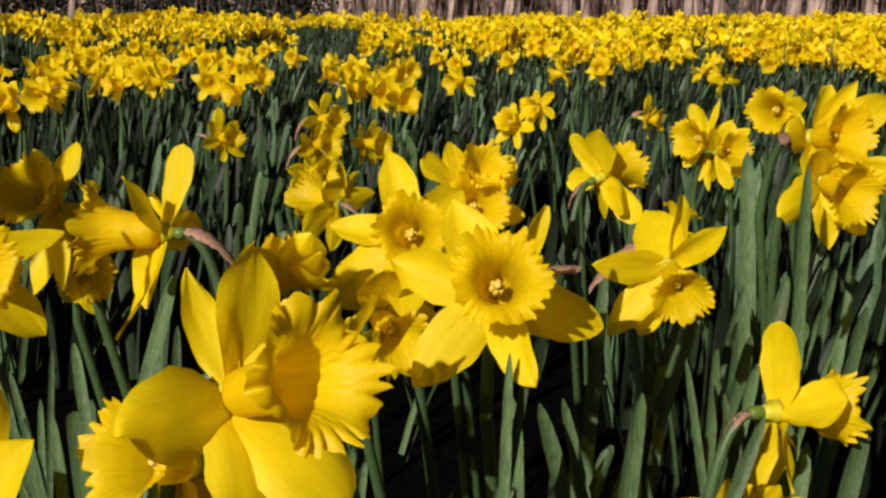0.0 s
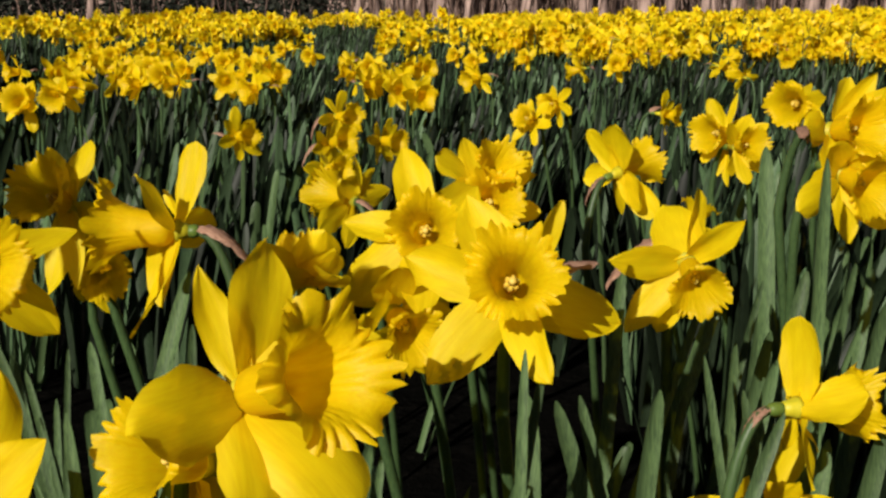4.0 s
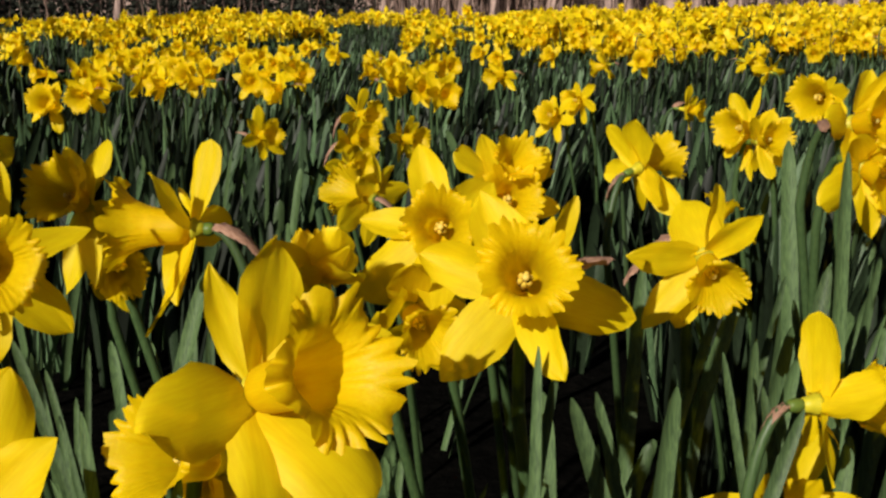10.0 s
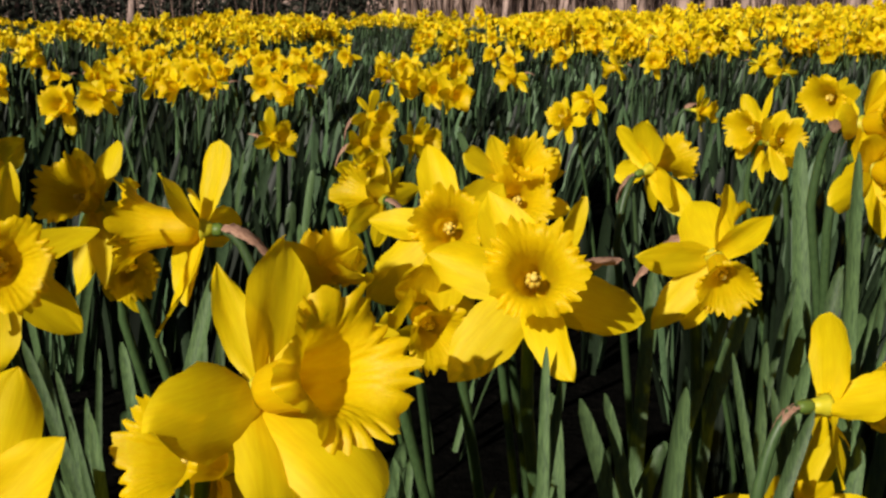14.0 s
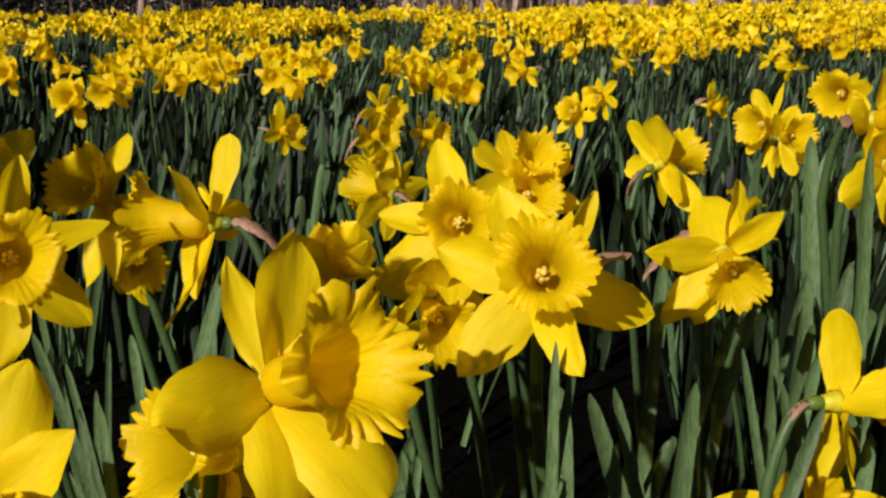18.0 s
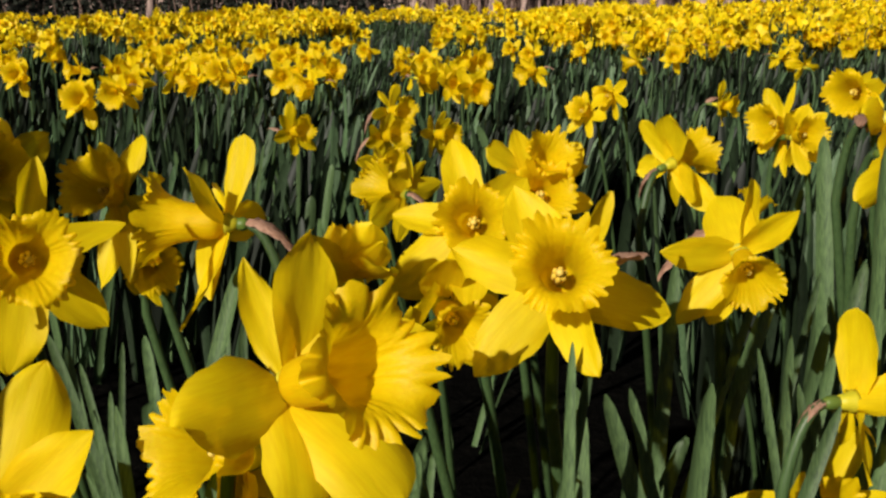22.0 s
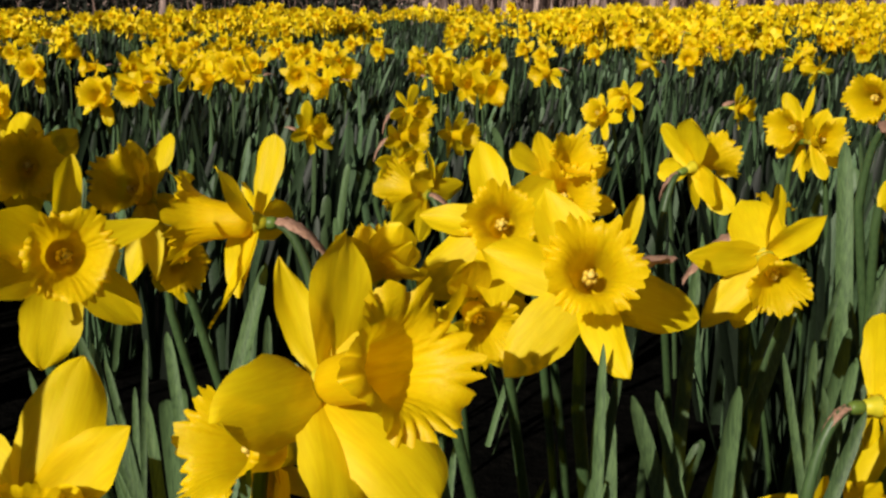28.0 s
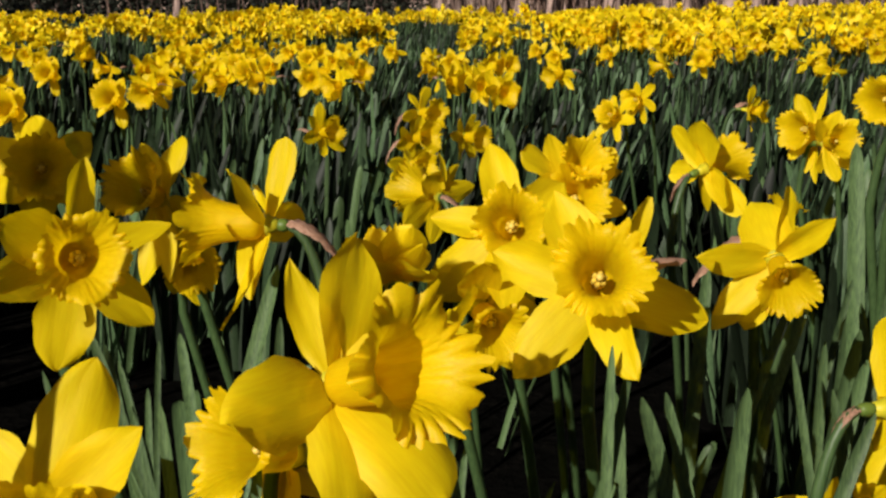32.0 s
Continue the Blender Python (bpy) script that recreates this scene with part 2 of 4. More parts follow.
def spathe_mesh(rng):
    """A withered papery sheath, rolled and crumpled, from the neck along +x and drooping."""
    verts, nu, nv = [], 12, 7
    drop, lng = rng.uniform(0.45, 0.95), rng.uniform(0.027, 0.036)
    for i in range(nu):
        u = i / (nu - 1)
        w = 0.0066 * math.sin(math.pi * min(1.0, 0.18 + u * 0.80)) ** 0.6
        for j in range(nv):
            v = 2 * j / (nv - 1) - 1
            a = v * 1.7
            cr = 0.0008 * math.sin(31 * u + 5 * v) + 0.0006 * math.sin(57 * u - 9 * v)
            verts.append((u * lng, math.sin(a) * w, math.cos(a) * w * 0.6 - drop * lng * u * u + cr))
    return mesh_of("spathe", verts, grid_faces(nu, nv), [SPATHE])


def lathe_mesh(name, profile, mat, sides=10):
    verts = [(r * math.cos(2 * math.pi * k / sides), r * math.sin(2 * math.pi * k / sides), z) for z, r in profile for k in range(sides)]
    faces = grid_faces(len(profile), sides, True)
    faces += [tuple(range(sides))[::-1], tuple(len(verts) - sides + k for k in range(sides))]
    return mesh_of(name, verts, faces, [mat])


def bloom_frame(azimuth, rise):
    """Axes of a bloom that faces so many degrees right of the viewer and above level; columns e1 (level), e2 (up), axis."""
    az, el = radians(azimuth), radians(rise)
    a = Vector((math.sin(az) * math.cos(el), -math.cos(az) * math.cos(el), math.sin(el)))
    e1 = Vector((math.cos(az), math.sin(az), 0))
    e2 = a.cross(e1)
    return Matrix((e1, e2, a)).transposed().to_4x4()


def petal_pose(phi, tilt, size=1.0, roll=0.0):
    return Matrix.Rotation(radians(phi), 4, "Z") @ Matrix.Translation((0.0045 * size, 0, 0)) @ Matrix.Rotation(-radians(tilt), 4, "Y") @ Matrix.Rotation(radians(roll), 4, "X")


SERIAL = [0]
LABELS = ("bright yellow trumpet daffodil in full bloom on a green stem",
          "open golden-yellow daffodil with a frilled trumpet among blue-green leaves",
          "sunlit yellow daffodil with slightly twisted pointed petals")


def daffodil(centre, azimuth, rise, size, petals, spathe=1, label="", fine=True, foot=None, mouth=1.0, neck_length=1.0, reach=1.0, flare=0.0):
    """A whole flower: stem from the soil to the neck, ovary, tube, six petals (turn, lift, length in mm), trumpet, stamens."""
    SERIAL[0] += 1
    rng = random.Random(SERIAL[0] * 7 + 1)
    c = Vector(centre)
    turn = bloom_frame(azimuth, rise)
    axis = turn.to_3x3() @ Vector((0, 0, 1))
    nk = size * neck_length
    neck = c - axis * 0.027 * nk
    back = Vector((axis.x, axis.y, 0))
    if foot is None:
        foot = Vector((neck.x + rng.uniform(0.03, 0.10), neck.y + rng.uniform(0.10, 0.20), 0))
    thing = new("daffodil")
    thing.location = foot
    tagged(thing, label or LABELS[SERIAL[0] % 3], "daffodil", "daffodils of the field")
    g = lambda m: Matrix.Translation(-foot) @ m
    bloom = g(Matrix.Translation(c) @ turn)
    elbow = neck - axis * 0.014 + Vector((0, 0, -0.004))
    low = elbow - back * 0.006 - Vector((0, 0, 0.045))
    pts = []
    for i in range(7):
        u = i / 6
        pts.append(neck * (1 - u) ** 2 + elbow * 2 * u * (1 - u) + low * u * u - foot)
    for i in range(1, 7):
        u = i / 6
        sway = Vector((math.sin(u * 3.1) * 0.006, 0, 0))
        pts.append(low.lerp(foot - Vector((0, 0, 0.02)), u) + sway - foot)
    part("stem", tube_mesh("stem", pts, [0.0022 + 0.0009 * min(1, i / 6) for i in range(13)], STEM), thing)
    part("ovary", lathe_mesh("ovary", [(z * nk, r * size) for z, r in ((-0.027, 0.0022), (-0.025, 0.0030), (-0.021, 0.0035), (-0.017, 0.0032), (-0.014, 0.0030))], OVARY), thing, bloom)
    part("floral_tube", lathe_mesh("floral_tube", [(z * nk, r * size) for z, r in ((-0.015, 0.0032), (-0.009, 0.0040), (-0.004, 0.0052), (-0.001, 0.0058))], TUBE), thing, bloom)
    for k, (phi, tilt, length, *own) in enumerate(petals):
        outer = k % 2
        me = petal_mesh(length / 1000, own[0] / 1000 if own else (0.0235 if outer else 0.0205) * size * rng.uniform(0.9, 1.12), rng, 0.6 if fine else 0.9, *own[2:6])
        part("petal", me, thing, bloom @ Matrix.Translation((0, 0, -0.0012 * outer)) @ petal_pose(phi, tilt, size, own[1] if len(own) > 1 else rng.uniform(-14, 14)))
    trumpet = part("corona", corona_mesh(0.037 * size * reach, 0.0205 * size * mouth, rng, flare), thing, bloom)
    if fine:
        part("stigma", lathe_mesh("stigma", [(0.0, 0.001), (0.014, 0.0010), (0.0172, 0.0012), (0.0188, 0.0016), (0.0198, 0.0011)], STIGMA, 8), trumpet)
        for k in range(6):
            a = math.pi * k / 3 + 0.3
            m = Matrix.Translation((0.0014 * math.cos(a), 0.0014 * math.sin(a), 0)) @ Matrix.Rotation(0.05, 4, Vector((-math.sin(a), math.cos(a), 0)))
            part("stamen", lathe_mesh("stamen", [(0.0, 0.0005), (0.008, 0.0006), (0.0095, 0.0012), (0.0145, 0.0013), (0.0165, 0.0006)], POLLEN, 6), trumpet, m)
    if spathe:
        d = Vector(spathe[:3]).normalized() if isinstance(spathe, tuple) else (-axis * 0.35 + Vector((rng.uniform(-0.6, 0.6), rng.uniform(-0.3, 0.3), 0.25))).normalized()
        z = (Vector((0, 0, 1)) - d * d.z).normalized()
        m = Matrix((d, z.cross(d), z)).transposed().to_4x4()
        part("spathe", spathe_mesh(rng), thing, g(Matrix.Translation(neck) @ m @ Matrix.Scale(spathe[3] if isinstance(spathe, tuple) and len(spathe) > 3 else 0.85, 4)), "withered papery brown sheath")
    return thing


# ---- the ground, one sheet to the horizon ----
def ground():
    n, far = 60, 600.0
    xs = [math.copysign(abs(u) ** 3, u) * far for u in np.linspace(-1, 1, n)]
    verts = []
    for y in xs:
        for x in xs:
            z = 0.03 * noise.noise((x * 0.7, y * 0.7, 0)) if math.hypot(x, y) > 3 else 0
            verts.append((x, y + 10, z - 0.006))
    tagged(new("ground", mesh_of("ground", verts, grid_faces(n, n), [SOIL])), "soil with leaf litter, blackened to stand for shade under the flowers", "ground", kind="structure")


ground()

FIELD_END = 19.0


def bare(x, y):
    """A gap left in the planting; its black ground stands for shaded foliage."""
    return any(((x - cx) / rx) ** 2 + ((y - cy) / ry) ** 2 < 1 for cx, cy, rx, ry in HOLES)


def clump(x, y):
    """How thickly blooms stand at a place in the field, 0 to 1."""
    v = (0.05 if x > 0 else -0.06) + 0.028 * y + (1.2 + 0.07 * y) * noise.noise((x * 0.62 + 3.1, y * 0.33, 1.7)) + 0.8 * noise.noise((x * 1.9, y * 0.9, 5.2))
    if bare(x, y):
        return 0.0
    for cx, cy, rx, ry in GAPS:
        q = ((x - cx) / rx) ** 2 + ((y - cy) / ry) ** 2
        if q < 1:
            v -= 2.6 * (1 - q * q)
    for cx, cy, rx, ry in BEDS:
        q = ((x - cx) / rx) ** 2 + ((y - cy) / ry) ** 2
        if q < 1:
            v += 0.8 * (1 - q)
    return max(0.0, min(1.0, (v - 0.22) * 1.9))


HOLES = ((-1.60, 5.2, 0.33, 1.3), (-2.12, 6.8, 0.42, 1.6), (-2.6, 8.2, 0.34, 1.4), (-0.78, 2.35, 0.17, 0.42))
GAPS = ((-1.05, 7.4, 0.36, 2.4), (-0.35, 6.2, 0.2, 1.2), (-0.6, 10.0, 0.4, 1.6), (-3.3, 10.5, 0.5, 1.8), (0.15, 8.0, 0.28, 2.4), (0.65, 5.6, 0.35, 1.4), (1.6, 6.0, 0.45, 1.6), (-1.0, 11.5, 0.9, 1.6), (1.3, 3.6, 1.1, 1.1), (0.2, 5.6, 0.5, 1.0), (-0.5, 2.6, 0.6, 0.5), (2.6, 10.0, 0.5, 2.0))
BEDS = ((2.2, 6.5, 2.6, 1.6), (-2.5, 10.5, 2.5, 2.5), (1.5, 10.0, 3.0, 2.5))


def template_bloom(detail):
    """Light bloom for the distance: six petals and a flared trumpet, facing +z; vertices, faces, slots."""
    rng = random.Random(detail)
    verts, faces, slots = [], [], []
    for k in range(6):
        a = math.pi * k / 3 + rng.uniform(-0.15, 0.15)
        lift, lng = rng.uniform(-0.2, 0.7), 0.047 * rng.uniform(0.9, 1.1)
        tw = rng.uniform(-0.5, 0.5)
        rows = ((0.1, 0.008), (0.4, 0.0155), (0.75, 0.013), (1.0, 0.001)) if detail else ((0.1, 0.008), (0.5, 0.017), (1.0, 0.002))
        b = len(verts)
        for u, w in rows:
            for s in (-1, 1):
                x, y = u * lng, s * w
                z = lift * u * lng + s * w * tw * u
                verts.append((x * math.cos(a) - y * math.sin(a), x * math.sin(a) + y * math.cos(a), z))
        for i in range(len(rows) - 1):
            faces.append((b + 2 * i, b + 2 * i + 1, b + 2 * i + 3, b + 2 * i + 2))
            slots.append(0)
    sides = 14 if detail else 8
    b = len(verts)
    rings = ((0.0, 0.009), (0.018, 0.011), (0.032, 0.0165), (0.041, 0.024)) if detail else ((0.0, 0.009), (0.028, 0.014), (0.040, 0.024))
    for z, r in rings:
        for k in range(sides):
            a = 2 * math.pi * k / sides
            q = 1 + (0.10 * (-1) ** k if r > 0.018 else 0)
            verts.append((r * q * math.cos(a), r * q * math.sin(a), z * (1 + (0.06 * (-1) ** k if z > 0.03 else 0))))
    for f in grid_faces(len(rings), sides, True):
        faces.append(tuple(b + i for i in f))
        slots.append(1)
    return np.array(verts), faces, slots


def strew_blooms(name, spots, detail, label):
    """Many far blooms with their stalks in one mesh; spots: x, y, height, azimuth, rise, size."""
    tv, tf, ts = template_bloom(detail)
    V, F, S, off = [], [], [], 0
    for x, y, z, az, el, size in spots:
        m = np.array(bloom_frame(az, el).to_3x3())
        spin = random.uniform(0, 6.28)
        c, s = math.cos(spin), math.sin(spin)
        m = m @ np.array(((c, -s, 0), (s, c, 0), (0, 0, 1)))
        V.append((tv * size) @ m.T + np.array((x, y, z)))
        F += [tuple(i + off for i in f) for f in tf]
        S += ts
        off += len(tv)
        ax = m[:, 2]
        b = np.array((x, y, z)) - ax * 0.03
        st = []
        for px, py, pz, w in ((x, y, z, 0.004), (b[0], b[1], b[2], 0.0035), (b[0] - ax[0] * 0.012, b[1] - ax[1] * 0.012, b[2] - 0.03, 0.004), (b[0], b[1], 0.0, 0.005)):
            st += [(px - w, py, pz), (px + w, py, pz), (px, py + w, pz)]
        V.append(np.array(st))
        for i in range(3):
            for j in range(3):
                k = (j + 1) % 3
                F.append((off + 3 * i + j, off + 3 * i + k, off + 3 * i + 3 + k, off + 3 * i + 3 + j))
                S.append(2)
        off += 12
    return tagged(new(name, mesh_of(name, np.vstack(V), F, [FAR_PETAL, FAR_CORONA, STEM], S)), label, "daffodils", kind="stuff")


def leaf_arrays(spots, seg=7, across=4):
    """Strap leaves: tip x, y, z, foot x, y, width, roll. Keeled blades with rounded tips, bowed a little."""
    us = 1 - (1 - np.linspace(0, 1, seg + 1)) ** (2.6 if seg > 8 else 1.8)
    tip = (0.97, 0.90, 0.78, 0.46, 0.06) if seg > 8 else (0.92, 0.76, 0.54, 0.28, 0.04)
    prof = np.interp(us, (0, 0.15, 0.5, 0.82, 0.92, 0.97, 0.993, 1.0), (0.75, 0.9, 1.0, *tip))
    cols = np.linspace(-1, 1, across + 1)
    V, F, off = [], [], 0
    for tx, ty, tz, fx, fy, w, roll in spots:
        u = us[:, None]
        tip, foot = np.array((tx, ty, tz)), np.array((fx, fy, -0.01))
        mid_pt = np.array((foot[0] * 0.6 + tip[0] * 0.4, foot[1] * 0.6 + tip[1] * 0.4, tz * 0.55))
        p = foot * (1 - u) ** 2 + mid_pt * 2 * u * (1 - u) + tip * u * u
        ang = roll + 0.6 * (u - 0.6) * math.sin(roll * 5 + 1)
        side = np.hstack((np.cos(ang), np.sin(ang), 0 * ang))
        back = np.hstack((-np.sin(ang), np.cos(ang), 0 * ang))
        h = (prof * w / 2)[:, None]
        V.append(np.stack([p + side * h * c + back * h * 0.30 * (1 - c * c) for c in cols], 1).reshape(-1, 3))
        n = across + 1
        for i in range(seg):
            for j in range(across):
                a = off + n * i + j
                F.append((a, a + 1, a + n + 1, a + n))
        off += n * (seg + 1)
    return np.vstack(V), F


# ---- trees at the field's far edge ----
def tree_mesh(seed, height, girth):
    """A bare early-spring tree: tapered, slightly crooked trunk, limbs and twigs."""
    rng = random.Random(seed)
    V, F = [], []

    def limb(p, d, length, r, level):
        n, sides = (7, 8) if level == 0 else (4, 5) if level == 1 else (3, 3)
        pts, q = [], Vector(p)
        dd = Vector(d)
        for i in range(n + 1):
            pts.append((q.copy(), r * (1 - 0.75 * i / n) * (1.35 if level == 0 and i == 0 else 1)))
            dd = (dd + Vector((rng.uniform(-1, 1), rng.uniform(-1, 1), rng.uniform(-0.3, 0.6))) * (0.07 if level == 0 else 0.2)).normalized()
            q = q + dd * length / n
        b = len(V)
        side = dd.orthogonal().normalized()
        up = dd.cross(side)
        for q, rr in pts:
            for k in range(sides):
                a = 2 * math.pi * k / sides
                V.append(q + (side * math.cos(a) + up * math.sin(a)) * rr)
        F.extend([tuple(b + i for i in f) for f in grid_faces(n + 1, sides, True)])
        if level < 2:
            for _ in range(11 if level == 0 else 5):
                u = rng.uniform(0.3 if level == 0 else 0.2, 0.98)
                q, rr = pts[min(n, int(u * n))]
                a = rng.uniform(0, 6.28)
                nd = (dd * rng.uniform(0.4, 1.0) + Vector((math.cos(a), math.sin(a), rng.uniform(0.0, 0.6)))).normalized()
                limb(q, nd, length * rng.uniform(0.25, 0.5), max(rr * 0.6, 0.008), level + 1)

    limb((0, 0, -0.1), (rng.uniform(-0.06, 0.06), rng.uniform(-0.06, 0.06), 1), height, girth, 0)
    return mesh_of("trunk_and_limbs", V, F, [BARK])


def trees():
    kinds = [tree_mesh(k, 7.5 + k % 3, 0.09 + 0.03 * (k % 4)) for k in range(7)]
    rng = random.Random(4)
    for row, (y, step) in enumerate(((22.5, 0.75), (24.5, 0.8), (27.5, 1.0))):
        x = -19.0
        while x < 19:
            x += step * rng.uniform(0.45, 1.5)
            if x < -1.5 and rng.random() < 0.88:
                continue
            t = new("bare_tree", kinds[rng.randrange(7)])
            t.matrix_basis = pose(x, y + rng.uniform(-1.2, 1.2), 0, 0, 0, rng.uniform(0, 360)) @ Matrix.Scale(rng.uniform(0.6, 1.1), 4)
            tagged(t, "leafless grey-brown tree at the edge of the flower field", "tree", "trees along the field edge")


trees()


def brush():
    """Dry stalks and saplings between the trees, thicker to the sunny side."""
    rng = random.Random(9)
    V, F, off = [], [], 0
    for k in range(2600):
        x = rng.uniform(-16, 16)
        if x < -1 and rng.random() < 0.85:
            continue
        y, h, w = rng.uniform(21.5, 31), rng.uniform(0.5, 2.2), rng.uniform(0.006, 0.022)
        lean = Vector((rng.uniform(-0.25, 0.25), rng.uniform(-0.2, 0.2), 1)) * h
        for i in range(3):
            p = Vector((x, y, 0)) + lean * i / 2 + Vector((0.05 * math.sin(i * 2 + k), 0, 0))
            ww = w * (1 - 0.35 * i)
            V += [p + Vector((-ww, 0, 0)), p + Vector((ww, 0, 0)), p + Vector((0, ww, 0))]
        for i in range(2):
            for j in range(3):
                n2 = (j + 1) % 3
                F.append((off + 3 * i + j, off + 3 * i + n2, off + 3 * i + 3 + n2, off + 3 * i + 3 + j))
        off += 9
    tagged(new("dry_brush", mesh_of("dry_brush", V, F, [BRUSH])), "dry tan stalks and saplings under the bare trees", "brush", kind="stuff")


brush()
# near-black leaf colour that stands for the wood's deep shade
SHADE_SPRAY = plant("shade_spray_dark", (0.010, 0.012, 0.009), (0.03, 0.034, 0.022), 12, (1, 1, 1), 0.05, 0.6, island=True)


def shade_sprays():
    """Added near-black filler for the deep shade at this end of the wood: small leaves on many sprays."""
    rng = random.Random(15)
    V, F = [], []
    for k in range(330):
        cx, cy = rng.uniform(-17, -1.6), rng.uniform(24.6, 27.5)
        r, h = rng.uniform(0.5, 1.1), rng.uniform(0.9, 2.2)
        for _ in range(70):
            a, q = rng.uniform(0, 6.28), rng.random() ** 0.5
            z = h * rng.random()
            p = Vector((cx + r * q * math.cos(a) * (1.1 - 0.6 * z / h), cy + r * q * math.sin(a), z))
            d = Vector((rng.uniform(-1, 1), rng.uniform(-1, 1), rng.uniform(-0.5, 1))).normalized() * rng.uniform(0.08, 0.16)
            w = d.orthogonal().normalized() * 0.035
            b = len(V)
            V += [p, p + d * 0.5 + w, p + d, p + d * 0.5 - w]
            F.append((b, b + 1, b + 2, b + 3))
    tagged(new("evergreen_undergrowth", mesh_of("evergreen_undergrowth", V, F, [SHADE_SPRAY])), "near-black leaf sprays added for the deep shade of the wood", "bushes", kind="stuff")


shade_sprays()


def woods():
    """The wood goes on behind: a dark, uneven bank of far trunks."""
    rng = random.Random(12)
    V, F, off = [], [], 0
    for k in range(420):
        x, y, r, h = rng.uniform(-45, 45), rng.uniform(33, 52), rng.uniform(0.08, 0.3), rng.uniform(7, 12)
        for z, s in ((0, 1.2), (h * 0.5, 0.8), (h, 0.2)):
            for j in range(5):
                a = j * 1.2566
                V.append((x + r * s * math.cos(a) + 0.1 * z * math.sin(k), y + r * s * math.sin(a), z))
        for i in range(2):
            for j in range(5):
                n2 = (j + 1) % 5
                F.append((off + 5 * i + j, off + 5 * i + n2, off + 5 * i + 5 + n2, off + 5 * i + 5 + j))
        off += 15
    tagged(new("far_woods", mesh_of("far_woods", V, F, [BARK])), "dense leafless wood behind the field edge", "woods", kind="stuff")


woods()

# ---- blooms and leaves near the path ----
FIELD_KINDS = []
PLACED_SPOTS = []
LEAVES = []


def field_kinds():
    rng = random.Random(77)
    for k in range(6):
        petals = [(i * 60 + rng.uniform(-16, 16), rng.uniform(-22, 34), rng.uniform(43, 51), rng.uniform(21, 29)) for i in range(6)]
        foot = Vector((0.0, 0.03, 0.0))
        t = daffodil((0, 0, 0.50), 0, (6, -12, 14, 0, 22, -4)[k], (1.1, 1.16, 1.05)[k % 3], petals, spathe=k % 2, fine=False, foot=foot, mouth=1.12, reach=1.1)
        FIELD_KINDS.append(t)


def field_daffodil(x, y, z, azimuth):
    """A bloom some way off, at that place and height, one of a few shapes."""
    k = (len(PLACED_SPOTS) * 5 + int(abs(x) * 100)) % 6
    m = Matrix.Translation((x, y, z - 0.50)) @ Matrix.Rotation(radians(azimuth), 4, "Z") @ Matrix.Translation((0, 0.03, 0))
    PLACED_SPOTS.append(copy_thing(FIELD_KINDS[k], m))


def leaf_at(tx, ty, tz, fx, fy, width):
    LEAVES.append((tx, ty, tz, fx, fy, width, random.uniform(-0.25, 0.25)))


field_kinds()
# the near blooms, front to back
daffodil((-0.0625, 0.4000, 0.4705), 44, 21, 1.06, ((184, 11, 46.3, 33, 0, 0.25, -0.1, -0.15, 0.0), (82, -24, 49.1, 16, -45, 0.0, 0.15, 0.3, 0.6), (66, 1, 52.2, 30, 14, 0.1, -0.1, 0.1, 0.0), (4, 29, 50.3, 30, 0, 0.3, 0.0, 0.1, 0.0), (293, 25, 51.4, 36, 0, 1.0, -0.3, -0.2, 0.0), (255, 16, 43.7, 28, 0, 1.1, -0.3, -0.25, 0.0)), mouth=0.98, reach=1.40, spathe=0, flare=0.7, label="large golden daffodil turned sideways with a wide frilled trumpet")
daffodil((0.0334, 0.4740, 0.4897), -1, 25, 1.02, ((157, -23, 45.7, 22, -35, 0.0, 0.1, 0.5, 0.5), (112, -11, 42.3, 24, 0, 0.0, 0.1, 0.35, 0.0), (61, -14, 43.5, 14, 30, 0.0, 0.1, 0.8, 0.4), (348, -19, 45.3, 23, 0, 0.35, -0.25, -0.2, 0.2), (289, 26, 41.8, 18, 15, 0.5, -0.3, 0.3, 0.3), (229, 0, 45.4, 24, 0, 0.1, -0.15, -0.15, -0.15)), mouth=0.79, reach=0.98, spathe=(0.66, 0.05, 0.82, 1.15), flare=0.5, label="wide-open yellow daffodil with a frilled trumpet and shadowed petals")
daffodil((-0.1792, 0.4705, 0.4996), 28, 11, 1.0, ((75, -27, 43.9, 18, 20, 0.0, 0.25, 0.5, 0.5), (14, -18, 43.4, 18, -45, 0.0, 0.1, 0.4, 0.0), (316, -14, 41.6, 20, 0, 0.1, -0.15, 0.2, 0.0), (259, -13, 43.3, 25, 0, 0.4, -0.25, 0.1, 0.1), (195, 42, 42.6, 22, 0, 0.3, -0.1, 0.1, 0.0), (151, 47, 43.6, 24, 0, 0.2, 0.0, 0.2, 0.0)), mouth=0.77, reach=0.97, spathe=1, label="fully open yellow daffodil with long pointed petals")
daffodil((-0.1666, 0.3962, 0.4206), 9, 4, 1.08, ((73, -16, 54.5, 31, 10, 0.25, -0.25, -0.3, -0.1), (44, 12, 45.5, 24, -15, 0.0, 0.1, 0.3, -0.1), (6, 53, 46.9, 28, 0, 0.2), (252, -18, 45.0, 28, 0, 0.2), (206, -17, 45.3, 28, 0, 0.2), (144, -32, 47.2, 26, 0, 0.2)), mouth=1.0, reach=0.95, spathe=0)
